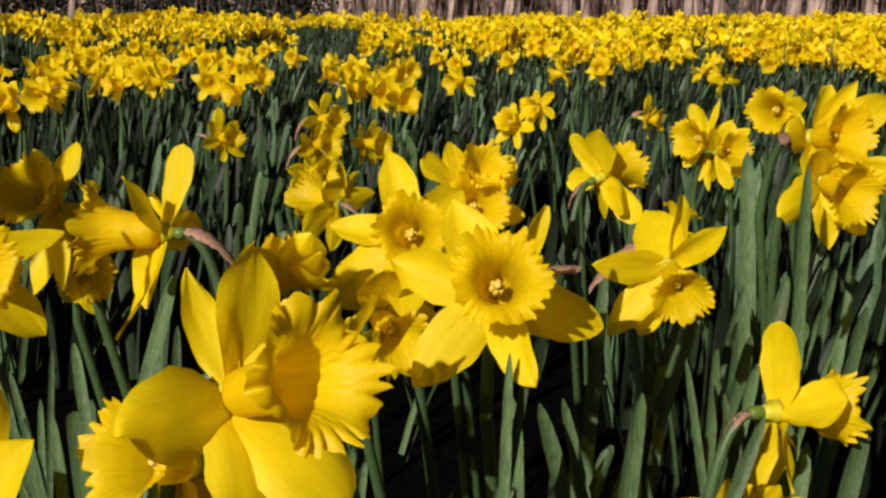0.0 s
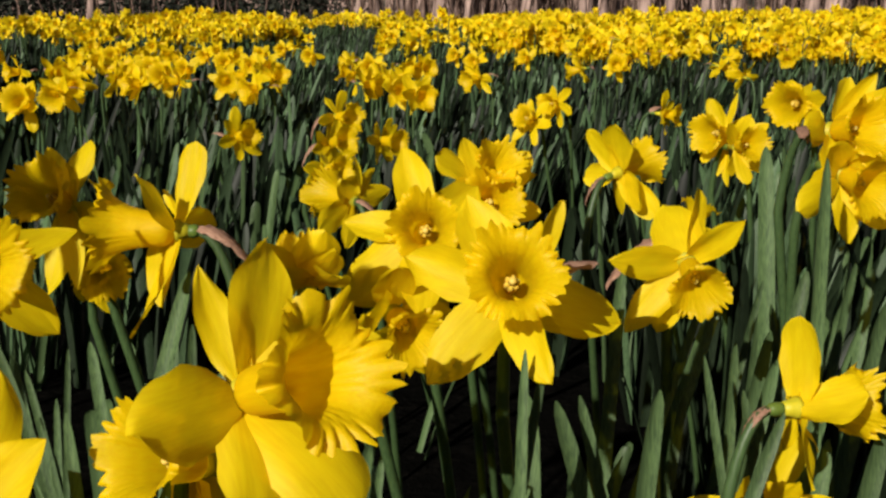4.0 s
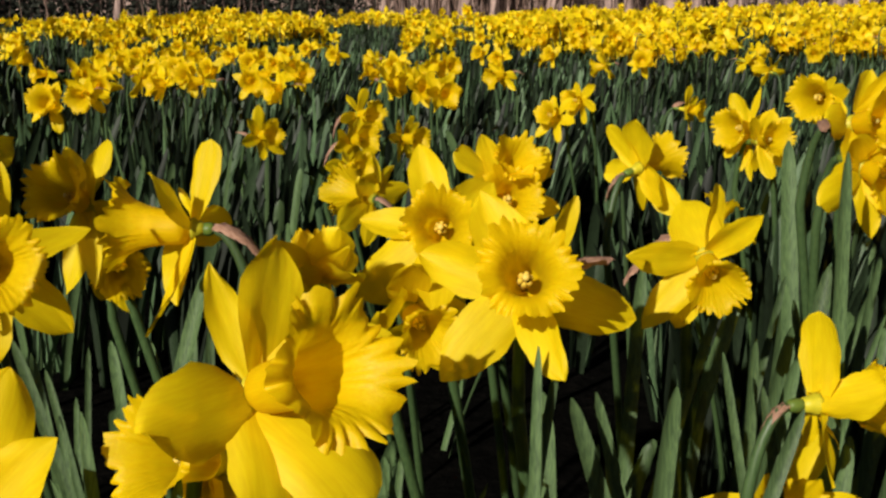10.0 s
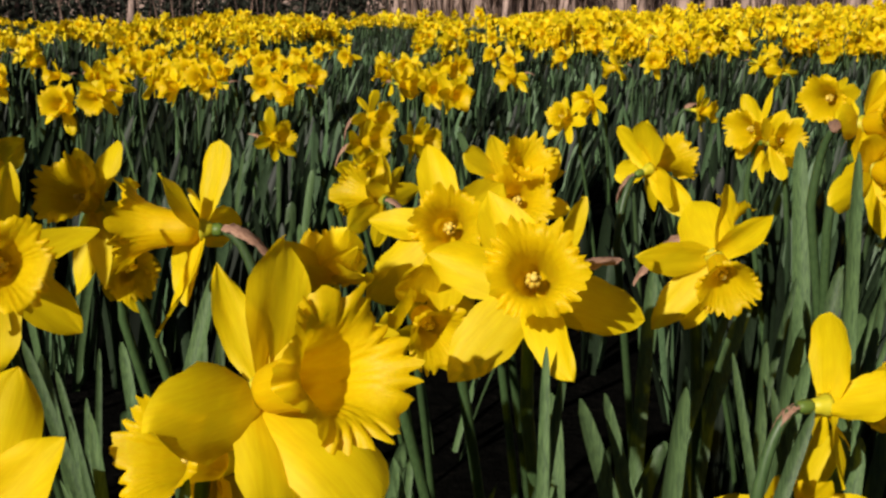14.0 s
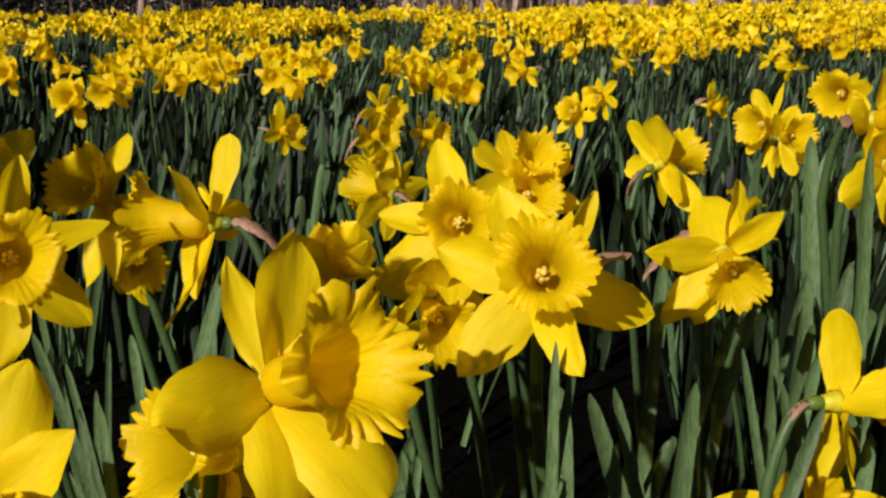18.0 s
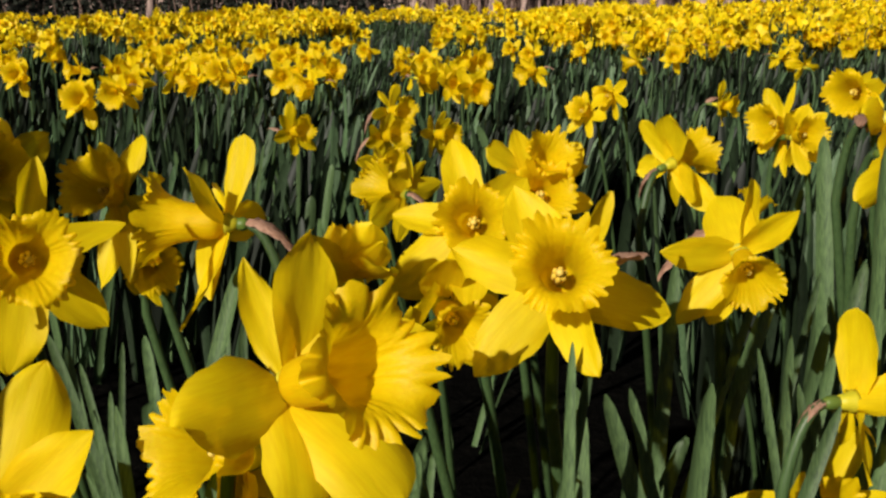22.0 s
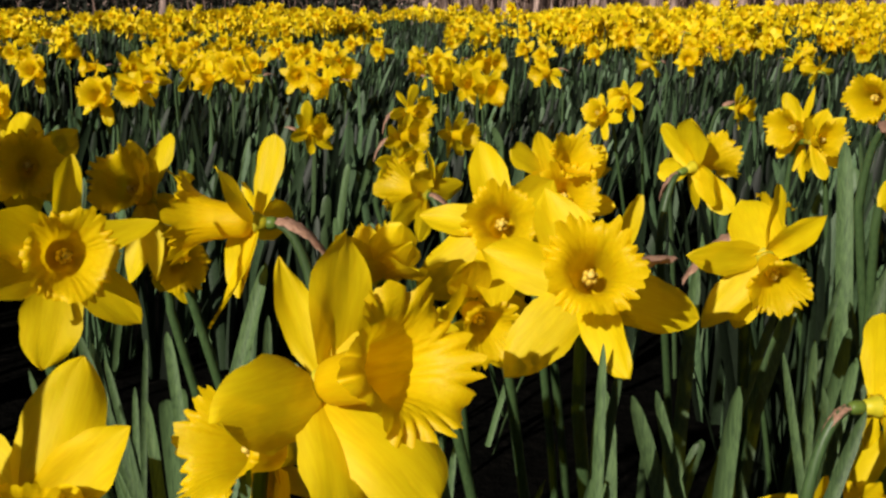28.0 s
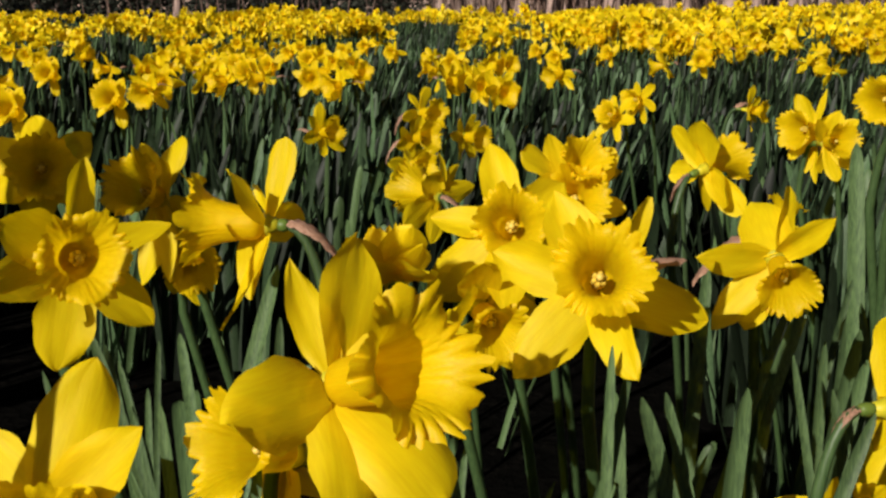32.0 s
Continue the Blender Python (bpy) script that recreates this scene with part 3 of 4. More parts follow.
daffodil((-0.1229, 0.5889, 0.4929), -92, 2, 1.0, ((45, 17, 41.7, 18, 10, 0.0, 0.1, 0.3, 0.1), (103, -9, 40.4, 15, 55, 1.5, 0.1, 0.0, 0.3), (186, -20, 35.8, 22, 0, 0.3), (291, 21, 53.2, 19, -40, 0.1, 0.2, 0.2, 0.5), (263, 14, 37.6, 26, -40, 0.2, 0.0, 0.6, 0.0), (161, 24, 36.3, 20, 0, 0.2)), mouth=0.98, reach=1.11, spathe=(0.8, -0.1, 0.05), neck_length=0.42, label="yellow daffodil seen side-on with a brown withered sheath")
daffodil((0.0000, 0.5923, 0.4909), -1, 16, 0.98, ((105, -14, 43.7, 20, 0, 0.0, -0.2, 0.5, 0.0), (170, -25, 42.5, 19, 10, 0.0, 0.2, 0.5, 0.4), (218, -20, 51.8, 29, 0, 0.5, -0.2, -0.2, 0.2), (266, 31, 42.7, 24, 0, 0.2), (344, -33, 42.2, 22, 0, 0.2), (46, -33, 39.6, 22, 0, 0.1, 0.0, 0.4, 0.0)), mouth=0.78, reach=0.99, spathe=1)
daffodil((-0.0154, 0.5750, 0.4540), 20, -9, 0.95, ((10, -37, 36.5, 24, 0, 0.9, -0.3, 0.3, 0.0), (150, 52, 38.1, 24, 0, 0.6, -0.3, -0.2, 0.0), (276, -48, 37.0, 22, 0, 0.3), (304, 0, 39.7, 18, 0, 0.0), (342, -16, 35.9, 22, 0, 0.3), (102, 37, 37.2, 22, 0, 0.3)), mouth=0.72, reach=1.02, spathe=0)
daffodil((-0.0842, 0.4320, 0.4326), -38, 20, 0.95, ((241, -34, 40.4, 26, 0, 0.3), (243, -9, 39.6, 24, 0, 0.3), (224, -68, 42.2, 24, 0, 0.3), (171, -67, 41.1, 24, 0, 0.3), (154, -44, 40.8, 22, 0, 0.3), (169, -18, 35.6, 22, 0, 0.3)), mouth=0.92, reach=1.08, spathe=0)
daffodil((-0.0561, 0.5558, 0.4703), -172, 23, 0.85, ((55, -11, 36.2, 16, 0, 0.0, 0.2, 0.5, 0.3), (103, -2, 32.1, 24, 0, 0.2, 0.1, 0.4, 0.2), (119, -45, 37.2, 20, 0, 0.2, -0.1, 0.2, 0.0), (60, -37, 32.2, 20, 0, 0.2), (111, -23, 32.5, 20, 0, 0.2), (54, 69, 33.5, 18, 0, 0.2)), mouth=0.7, reach=1.08, spathe=(0.3, -0.3, -0.7, 0.5), neck_length=0.1, label="yellow daffodil turned away, partly shaded by its neighbour")
daffodil((0.1315, 0.5938, 0.4762), 0, -16, 0.98, ((116, -74, 40.6, 27, 0, 0.25, -0.15, -0.2, 0.0), (67, -56, 40.4, 15, 20, 1.2, 0.1, 0.4, 0.3), (58, 28, 39.1, 15, -15, 0.0, 0.0, 0.5, 0.0), (253, 2, 37.6, 18, 20, 0.3, -0.1, 0.1, 0.0), (226, 18, 42.9, 18, 30, 0.1, -0.1, 0.0, 0.0), (170, 19, 40.1, 19, 10, 0.0, -0.1, 0.1, 0.0)), mouth=0.65, reach=0.94, spathe=(-0.95, 0.1, -0.1, 1.2), label="yellow daffodil nodding forward with star-like petals")
daffodil((0.2876, 1.2905, 0.3656), 116, 62, 0.90, ((287, -11, 44.1), (344, -36, 44.1), (45, 6, 44.1), (105, 6, 44.1), (166, 6, 44.1), (226, 6, 44.1)), spathe=1)
daffodil((0.1539, 0.9516, 0.4748), 130, 12, 0.95, ((104, -12, 39.8, 27, 0, 0.7, -0.3, -0.3, 0.0), (53, -3, 37.7, 21, 0, 0.6, -0.2, -0.2, 0.0), (347, -4, 33.7, 20, 15, 0.7, -0.2, -0.2, 0.0), (284, 15, 38.1, 12, 0, 0.2), (212, -24, 38.1, 24, 0, 0.7, -0.2, -0.2, 0.0), (222, -1, 43.7, 22, -20, 1.0, -0.1, -0.1, 0.0)), mouth=0.85, reach=1.08, spathe=(-0.8, 0.3, -0.5, 0.7), neck_length=0.7, label="pale yellow daffodil seen from behind with green neck")
daffodil((0.3182, 1.2800, 0.4735), -52, 3, 0.95, ((124, 3, 37.7, 22, 0, 0.2), (73, 3, 41.8, 9, 0, 0.0), (69, -62, 37.8, 8, 0, 0.0), (279, 1, 52.3, 14, 0, 0.2), (269, 7, 42.2, 15, 0, 0.1), (245, 28, 35.6, 20, 0, 0.3)), mouth=0.95, reach=1.02, spathe=(-0.6, -0.3, -0.6))
daffodil((0.3214, 1.2400, 0.4644), 18, 10, 0.95, ((276, 18, 37.9, 17, 0, 0.9), (54, -8, 33.6, 20, 0, 0.7), (281, -39, 34.6, 16, 0, 0.3), (309, 20, 34.3, 18, 0, 0.3), (132, 34, 30.4, 16, 0, 0.3), (38, 35, 35.4, 16, 0, 0.3)), mouth=0.82, reach=1.02, spathe=0)
daffodil((0.3252, 1.0500, 0.5223), -37, 2, 0.92, ((211, -28, 36.3, 18, 0, 0.5), (106, -68, 35.2, 12, 0, 0.2), (141, -42, 32.8, 16, 0, 0.3), (238, -40, 32.0, 18, 0, 0.4), (330, 41, 34.8, 18, 0, 0.3), (16, 42, 33.5, 16, 0, 0.3)), mouth=0.9, reach=1.06, spathe=(0.2, -0.5, -0.6))
daffodil((0.2432, 0.7200, 0.5310), 22, 10, 1.0, ((54, -17, 37.7, 20, 0, 0.1, 0.1, 0.4, 0.0), (51, 16, 39.9, 16, 0, 0.0, 0.1, 0.4, 0.0), (31, 44, 50.4, 24, 0, 0.3), (175, 29, 30.5, 22, 0, 0.3, -0.2, -0.2, 0.0), (248, 17, 29.7, 20, 0, 0.3), (294, 24, 33.1, 20, 0, 0.3)), mouth=0.76, reach=0.97, spathe=(-0.2, -0.6, 0.5, 0.7))
daffodil((0.2443, 0.7000, 0.5070), 16, -7, 1.0, ((205, 20, 37.7, 26, 0, 0.4, -0.25, -0.3, 0.0), (280, 8, 37.7, 17, 15, 0.0, -0.1, 0.1, 0.0), (308, 25, 35.9, 20, 0, 0.3), (23, 38, 39.6, 20, 0, 0.3), (139, 31, 32.1, 24, 0, 0.3), (37, -36, 31.6, 22, 0, 0.3)), mouth=0.76, reach=0.97, spathe=0)
daffodil((0.1726, 0.5338, 0.4208), 108, -2, 1.0, ((91, -6, 39.5, 21, 25, 0.9, -0.15, -0.1, 0.0), (154, 37, 30.9, 26, -30, 0.6, -0.35, -0.3, 0.0), (225, -15, 37.6, 15, 20, 0.3, 0.1, 0.3, 0.6), (286, -1, 19.4, 14, 0, 0.2), (290, 42, 30.5, 18, 0, 0.2), (52, 47, 27.5, 18, 0, 0.2)), mouth=0.78, reach=1.03, spathe=(-0.8, -0.2, -0.1, 0.5), neck_length=0.6, label="yellow daffodil turned side-on low among the leaves")
daffodil((0.0385, 0.8000, 0.4870), 20, 32, 0.98, ((156, 22, 35.9, 18, 0, 1.3, 0.0, 0.0, 0.0), (7, -1, 37.5, 15, 0, 0.0), (256, 17, 37.8, 24, 0, 0.2), (210, 24, 38.3, 22, 0, 0.2), (331, -23, 37.9, 18, 0, 0.3), (88, -19, 33.4, 18, 0, 0.3)), mouth=0.72, reach=1.05, spathe=1)
daffodil((0.0398, 0.7940, 0.4719), 9, 19, 0.90, ((351, 12, 33.3), (164, 34, 26.5), (248, 21, 30.9), (49, 6, 44.1), (106, 6, 44.1), (299, 6, 44.1)), spathe=1)
daffodil((-0.0523, 0.9000, 0.4584), -137, 5, 0.95, ((334, -5, 35.7, 24, 0, 0.3, -0.2, -0.1, 0.0), (109, 33, 34.9, 9, 0, 0.0), (142, 20, 32.0, 13, 0, 0.0), (300, -21, 33.6, 17, 0, 0.4), (49, -10, 21.8, 24, 0, 0.6, -0.2, -0.2, 0.0), (172, 4, 31.8, 18, 0, 0.2)), mouth=0.95, reach=1.08, spathe=(0.8, -0.3, 0.1, 0.6), neck_length=0.1)
daffodil((-0.1043, 1.3000, 0.4304), 39, 4, 0.9, ((172, 13, 30.0, 16, 0, 0.4), (27, -14, 31.8, 11, 0, 0.0), (206, 15, 32.1, 18, 0, 0.4), (20, 3, 40.0, 10, 0, 0.0), (304, -32, 30.5, 18, 0, 0.3), (59, -53, 26.5, 14, 0, 0.3)), mouth=0.75, reach=1.02, spathe=0)
daffodil((-0.1085, 1.5200, 0.4663), 47, 5, 0.92, ((54, -9, 35.9, 17, 0, 1.0), (80, -45, 32.2, 14, 0, 0.3), (185, 11, 33.9, 16, 0, 0.3), (229, 9, 34.0, 16, 0, 0.2), (289, -16, 34.0, 16, 0, 0.3), (325, 8, 34.0, 14, 0, 0.2)), mouth=0.85, reach=1.00, spathe=(-0.8, -0.1, -0.35))
daffodil((-0.1113, 1.4600, 0.4410), 44, 11, 0.9, ((56, -7, 30.0, 16, 0, 0.3), (159, 26, 32.8, 16, 0, 0.3), (191, 11, 32.0, 18, 0, 0.4), (234, 14, 34.3, 18, 0, 0.3), (300, -17, 32.1, 16, 0, 0.2), (28, 18, 30.4, 14, 0, 0.2)), mouth=0.85, reach=1.02, spathe=(-0.8, -0.1, -0.2))
daffodil((-0.2625, 0.6600, 0.5100), 20, 10, 1.0, ((36, -45, 42.7, 22, 0, 0.3), (96, -39, 35.7, 22, 0, 0.2), (155, -40, 40.5, 22, 0, 0.2), (202, -44, 39.9, 22, 0, 0.3), (257, -50, 43.0, 24, 0, 0.2), (324, -55, 40.4, 22, 0, 0.3)), mouth=0.77, reach=0.97, spathe=1, label="yellow daffodil in the shade of taller blooms")
daffodil((-0.2029, 0.6800, 0.4907), -16, 23, 1.0, ((121, -6, 35.5, 15, 20, 0.0, 0.0, 0.3, 0.0), (87, -13, 37.3, 17, 0, 0.9), (37, 57, 35.4, 17, 0, 0.7, 0.2, 0.2, 0.0), (317, -83, 40.1, 20, 0, 0.3), (265, -6, 47.9, 20, 0, 0.1), (287, -2, 45.5, 16, 0, 0.0)), mouth=0.78, reach=0.97, spathe=1, label="yellow daffodil in profile in the shade of taller blooms")
daffodil((-0.1983, 0.7200, 0.4495), 20, -3, 0.9, ((141, 55, 33.5, 18, 0, 0.3), (255, -36, 34.0, 18, 0, 0.2), (283, -17, 34.1, 18, 0, 0.2), (327, -44, 32.2, 18, 0, 0.2), (67, 51, 33.3, 18, 0, 0.2), (110, 48, 33.9, 18, 0, 0.2)), mouth=0.8, reach=1.02, spathe=1, label="yellow daffodil low down in deep shade")
daffodil((-0.3051, 1.9923, 0.3921), 54, 9, 0.95, ((143, 21, 46.6), (191, 9, 46.5), (259, 13, 37.2), (322, 11, 51.2), (32, 7, 41.9), (88, 6, 46.6)), spathe=1)
daffodil((-0.0531, 1.5500, 0.4350), 47, -2, 0.92, ((47, -10, 31.9, 12, 0, 1.0), (128, 19, 28.4, 12, 0, 0.9), (175, 11, 27.9, 14, 0, 0.3), (235, 21, 32.5, 14, 0, 0.3), (301, 2, 29.9, 15, 0, 0.6), (31, -1, 29.8, 12, 0, 0.3)), mouth=0.8, reach=1.00, spathe=0)
daffodil((0.1882, 2.1131, 0.4096), -43, 21, 0.90, ((106, 7, 35.3), (296, 2, 44.1), (169, 6, 44.1), (353, 6, 44.1), (233, 6, 44.1), (49, 6, 44.1)), spathe=1)
daffodil((0.2539, 2.3224, 0.4248), -45, 0, 0.90, ((100, 12, 30.9), (238, 12, 48.5), (339, 11, 44.1), (169, 6, 44.1), (40, 6, 44.1), (289, 6, 44.1)), spathe=1)
daffodil((0.3480, 1.7694, 0.4521), 60, -3, 0.70, ((142, 30, 34), (192, 28, 34), (274, 13, 28), (331, 6, 34), (28, 6, 34), (85, 6, 34)), spathe=1)
daffodil((0.1697, 0.5791, 0.3487), 0, 14, 0.90, ((121, 52, 35.3, 24.0), (181, 6, 44.1), (241, 6, 44.1), (301, 6, 44.1), (1, 6, 44.1), (61, 6, 44.1)), spathe=1)
# unseen blooms added out of view beside the way, to shade their neighbours
daffodil((-0.420, 0.365, 0.668), 8, 22, 1.05, ((30, 5, 50, 19), (90, 5, 50, 19), (150, 5, 50, 19), (210, 5, 50, 19), (270, 5, 50, 19), (330, 5, 50, 19)), spathe=0)
daffodil((-0.378, 0.350, 0.664), 20, 26, 1.0, ((30, 5, 48, 15), (90, 5, 48, 15), (150, 5, 48, 15), (210, 5, 48, 15), (270, 5, 48, 15), (330, 5, 48, 15)), spathe=0)
daffodil((-0.225, 0.296, 0.458), 10, 20, 0.86, ((30, 5, 38, 24), (90, 5, 38, 24), (150, 5, 38, 24), (210, 5, 38, 24), (270, 5, 38, 24), (330, 5, 38, 24)), spathe=0)
daffodil((-0.234, 0.240, 0.644), 12, 22, 0.7, ((30, 5, 28, 15), (90, 5, 28, 15), (150, 5, 28, 15), (210, 5, 28, 15), (270, 5, 28, 15), (330, 5, 28, 15)), spathe=0)
# blooms a few steps off
field_daffodil(-2.144, 6.130, 0.405, 6)
field_daffodil(-1.550, 4.433, 0.405, 75)
field_daffodil(-1.139, 3.493, 0.415, -56)
field_daffodil(-1.049, 3.498, 0.415, 60)
field_daffodil(-0.775, 2.637, 0.415, -16)
field_daffodil(-0.753, 2.330, 0.415, -16)
field_daffodil(-0.981, 3.503, 0.415, 114)
field_daffodil(-0.821, 2.902, 0.415, 9)
field_daffodil(-1.190, 4.556, 0.405, -3)
field_daffodil(-1.517, 5.619, 0.405, 44)
field_daffodil(-0.777, 3.131, 0.415, 68)
field_daffodil(-0.790, 3.339, 0.415, -2)
field_daffodil(-1.143, 4.990, 0.405, 35)
field_daffodil(-0.673, 2.931, 0.415, -58)
field_daffodil(-0.780, 3.577, 0.415, -22)
field_daffodil(-0.677, 3.238, 0.415, -26)
field_daffodil(-0.611, 3.092, 0.415, -80)
field_daffodil(-0.874, 4.484, 0.405, -91)
field_daffodil(-1.045, 5.664, 0.405, -98)
field_daffodil(-1.043, 5.118, 0.405, -14)
field_daffodil(-0.898, 5.460, 0.405, -10)
field_daffodil(-0.670, 4.231, 0.405, -19)
field_daffodil(-0.492, 3.098, 0.415, 4)
field_daffodil(-0.478, 3.302, 0.415, -80)
field_daffodil(-0.593, 4.236, 0.405, -5)
field_daffodil(-0.488, 3.871, 0.415, 14)
field_daffodil(-0.403, 3.306, 0.415, 45)
field_daffodil(-0.383, 2.841, 0.415, -51)
field_daffodil(-0.640, 5.703, 0.405, -24)
field_daffodil(-0.615, 6.026, 0.405, -121)
field_daffodil(-0.451, 5.047, 0.405, -30)
field_daffodil(-0.260, 4.529, 0.405, -132)
field_daffodil(-0.186, 3.374, 0.415, -85)
field_daffodil(-0.143, 3.024, 0.415, 66)
field_daffodil(-0.111, 3.323, 0.415, -132)
field_daffodil(-0.079, 3.271, 0.415, 48)
field_daffodil(-0.061, 2.817, 0.415, 20)
field_daffodil(-0.041, 3.029, 0.415, -19)
field_daffodil(-0.012, 2.671, 0.415, 28)
field_daffodil(0.002, 3.903, 0.415, 32)
field_daffodil(-0.053, 3.900, 0.415, 63)
field_daffodil(0.201, 7.200, 0.422, -14)
field_daffodil(0.143, 5.097, 0.405, -36)
field_daffodil(0.199, 4.563, 0.405, -36)
field_daffodil(0.152, 3.338, 0.415, -59)
field_daffodil(0.524, 7.388, 0.405, -3)
field_daffodil(0.420, 4.890, 0.405, -47)
field_daffodil(0.681, 5.396, 0.405, 64)
field_daffodil(0.499, 3.863, 0.415, -112)
field_daffodil(0.915, 5.554, 0.405, -66)
field_daffodil(1.428, 7.200, 0.413, -57)
field_daffodil(1.393, 5.897, 0.405, -126)
field_daffodil(1.300, 5.194, 0.405, 114)
field_daffodil(0.916, 3.495, 0.415, -145)
field_daffodil(1.518, 5.092, 0.405, -17)
field_daffodil(1.922, 6.862, 0.405, -32)
field_daffodil(1.054, 4.351, 0.405, 99)
field_daffodil(1.928, 5.793, 0.405, -119)
field_daffodil(-1.990, 7.200, 0.415, 64)
field_daffodil(-1.590, 6.099, 0.405, -44)
field_daffodil(-1.189, 4.761, 0.405, -9)
field_daffodil(-1.354, 5.635, 0.405, -40)
field_daffodil(-1.924, 7.200, 0.428, 38)
field_daffodil(-1.809, 7.200, 0.415, -68)
field_daffodil(-1.331, 6.126, 0.405, -5)
field_daffodil(-1.256, 4.455, 0.405, 21)
field_daffodil(-0.943, 3.840, 0.415, 110)
field_daffodil(-0.995, 4.475, 0.405, -144)
field_daffodil(-1.376, 6.498, 0.405, 92)
field_daffodil(-1.293, 7.200, 0.417, 57)
field_daffodil(-0.873, 5.012, 0.405, -29)
field_daffodil(-1.022, 3.562, 0.415, 18)
field_daffodil(-0.683, 3.583, 0.415, -28)
field_daffodil(-0.934, 3.632, 0.415, 99)
field_daffodil(-0.759, 5.022, 0.405, 13)
field_daffodil(-0.657, 5.030, 0.405, -13)
field_daffodil(-0.161, 3.893, 0.415, -14)
field_daffodil(0.638, 4.023, 0.415, -12)
field_daffodil(0.715, 6.942, 0.405, -11)
field_daffodil(1.120, 6.031, 0.405, -53)
field_daffodil(1.186, 5.441, 0.405, 124)
field_daffodil(-2.155, 5.649, 0.405, -115)
field_daffodil(-1.973, 5.513, 0.405, -216)
field_daffodil(-1.827, 4.653, 0.405, -7)
field_daffodil(-1.181, 3.137, 0.415, -9)
field_daffodil(-1.472, 3.827, 0.415, 22)
field_daffodil(-0.849, 2.067, 0.415, -12)
field_daffodil(-2.028, 4.976, 0.405, -9)
field_daffodil(-2.856, 7.200, 0.417, 20)
field_daffodil(-2.645, 7.200, 0.418, 58)
field_daffodil(-2.188, 5.087, 0.405, -27)
field_daffodil(-1.563, 3.541, 0.415, -22)
field_daffodil(-1.185, 2.798, 0.415, 116)
field_daffodil(-2.617, 5.771, 0.405, 32)
field_daffodil(-1.821, 3.879, 0.415, -59)
# leaves close to the path, by tip and foot
leaf_at(0.101, 0.500, 0.440, 0.058, 0.450, 0.0107)
leaf_at(0.165, 0.620, 0.428, 0.148, 0.570, 0.0073)
leaf_at(0.151, 0.550, 0.424, 0.202, 0.500, 0.0064)
leaf_at(0.162, 0.520, 0.423, 0.042, 0.470, 0.0081)
leaf_at(0.134, 0.560, 0.438, 0.189, 0.510, 0.0049)
leaf_at(0.148, 0.660, 0.386, 0.098, 0.610, 0.0071)
leaf_at(0.156, 0.660, 0.441, 0.036, 0.610, 0.0077)
leaf_at(0.184, 0.720, 0.442, 0.064, 0.670, 0.0112)
leaf_at(0.236, 0.800, 0.405, 0.277, 0.750, 0.0078)
leaf_at(0.244, 0.850, 0.410, 0.163, 0.800, 0.0066)
leaf_at(0.207, 0.700, 0.413, 0.137, 0.650, 0.0123)
leaf_at(0.142, 0.850, 0.417, 0.114, 0.800, 0.0108)
leaf_at(0.042, 0.480, 0.444, 0.043, 0.430, 0.0122)
leaf_at(0.056, 0.500, 0.435, 0.157, 0.450, 0.0097)
leaf_at(0.069, 0.520, 0.431, 0.146, 0.470, 0.0071)
leaf_at(0.037, 0.440, 0.475, 0.027, 0.390, 0.0047)
leaf_at(0.046, 0.450, 0.471, -0.016, 0.400, 0.0053)
leaf_at(0.036, 0.460, 0.414, -0.007, 0.410, 0.0076)
leaf_at(0.121, 0.700, 0.334, 0.006, 0.650, 0.0055)
leaf_at(0.086, 0.600, 0.381, 0.101, 0.550, 0.0064)
leaf_at(-0.155, 0.500, 0.429, -0.111, 0.450, 0.0063)
leaf_at(-0.227, 0.620, 0.428, -0.107, 0.570, 0.0073)
leaf_at(-0.239, 0.680, 0.403, -0.173, 0.630, 0.0066)
leaf_at(-0.245, 0.720, 0.381, -0.165, 0.670, 0.0056)
leaf_at(-0.218, 0.660, 0.372, -0.183, 0.610, 0.0051)
leaf_at(-0.131, 0.660, 0.457, -0.225, 0.610, 0.0103)
leaf_at(-0.159, 0.750, 0.403, -0.167, 0.700, 0.0073)
leaf_at(-0.241, 0.850, 0.363, -0.195, 0.800, 0.0091)
leaf_at(-0.199, 0.800, 0.376, -0.122, 0.750, 0.0051)
leaf_at(-0.242, 0.800, 0.372, -0.247, 0.750, 0.0047)
leaf_at(-0.227, 0.720, 0.363, -0.218, 0.670, 0.0049)
leaf_at(-0.138, 0.700, 0.416, -0.144, 0.650, 0.0068)
leaf_at(-0.090, 0.400, 0.440, -0.148, 0.350, 0.0070)
leaf_at(-0.170, 0.500, 0.398, -0.050, 0.450, 0.0034)
leaf_at(-0.245, 0.620, 0.411, -0.125, 0.570, 0.0066)
leaf_at(-0.246, 0.600, 0.411, -0.152, 0.550, 0.0064)
leaf_at(-0.036, 0.700, 0.332, 0.014, 0.650, 0.0068)
leaf_at(-0.027, 0.750, 0.317, -0.051, 0.700, 0.0058)
leaf_at(0.022, 0.550, 0.376, -0.098, 0.500, 0.0048)
leaf_at(0.277, 0.950, 0.395, 0.237, 0.900, 0.0120)
leaf_at(0.243, 0.750, 0.439, 0.172, 0.700, 0.0110)
leaf_at(0.264, 0.850, 0.405, 0.260, 0.800, 0.0108)
leaf_at(0.209, 0.620, 0.415, 0.171, 0.570, 0.0091)
leaf_at(0.186, 0.600, 0.372, 0.115, 0.550, 0.0053)
leaf_at(0.199, 0.600, 0.357, 0.079, 0.550, 0.0070)
leaf_at(0.214, 0.640, 0.524, 0.201, 0.590, 0.0094)
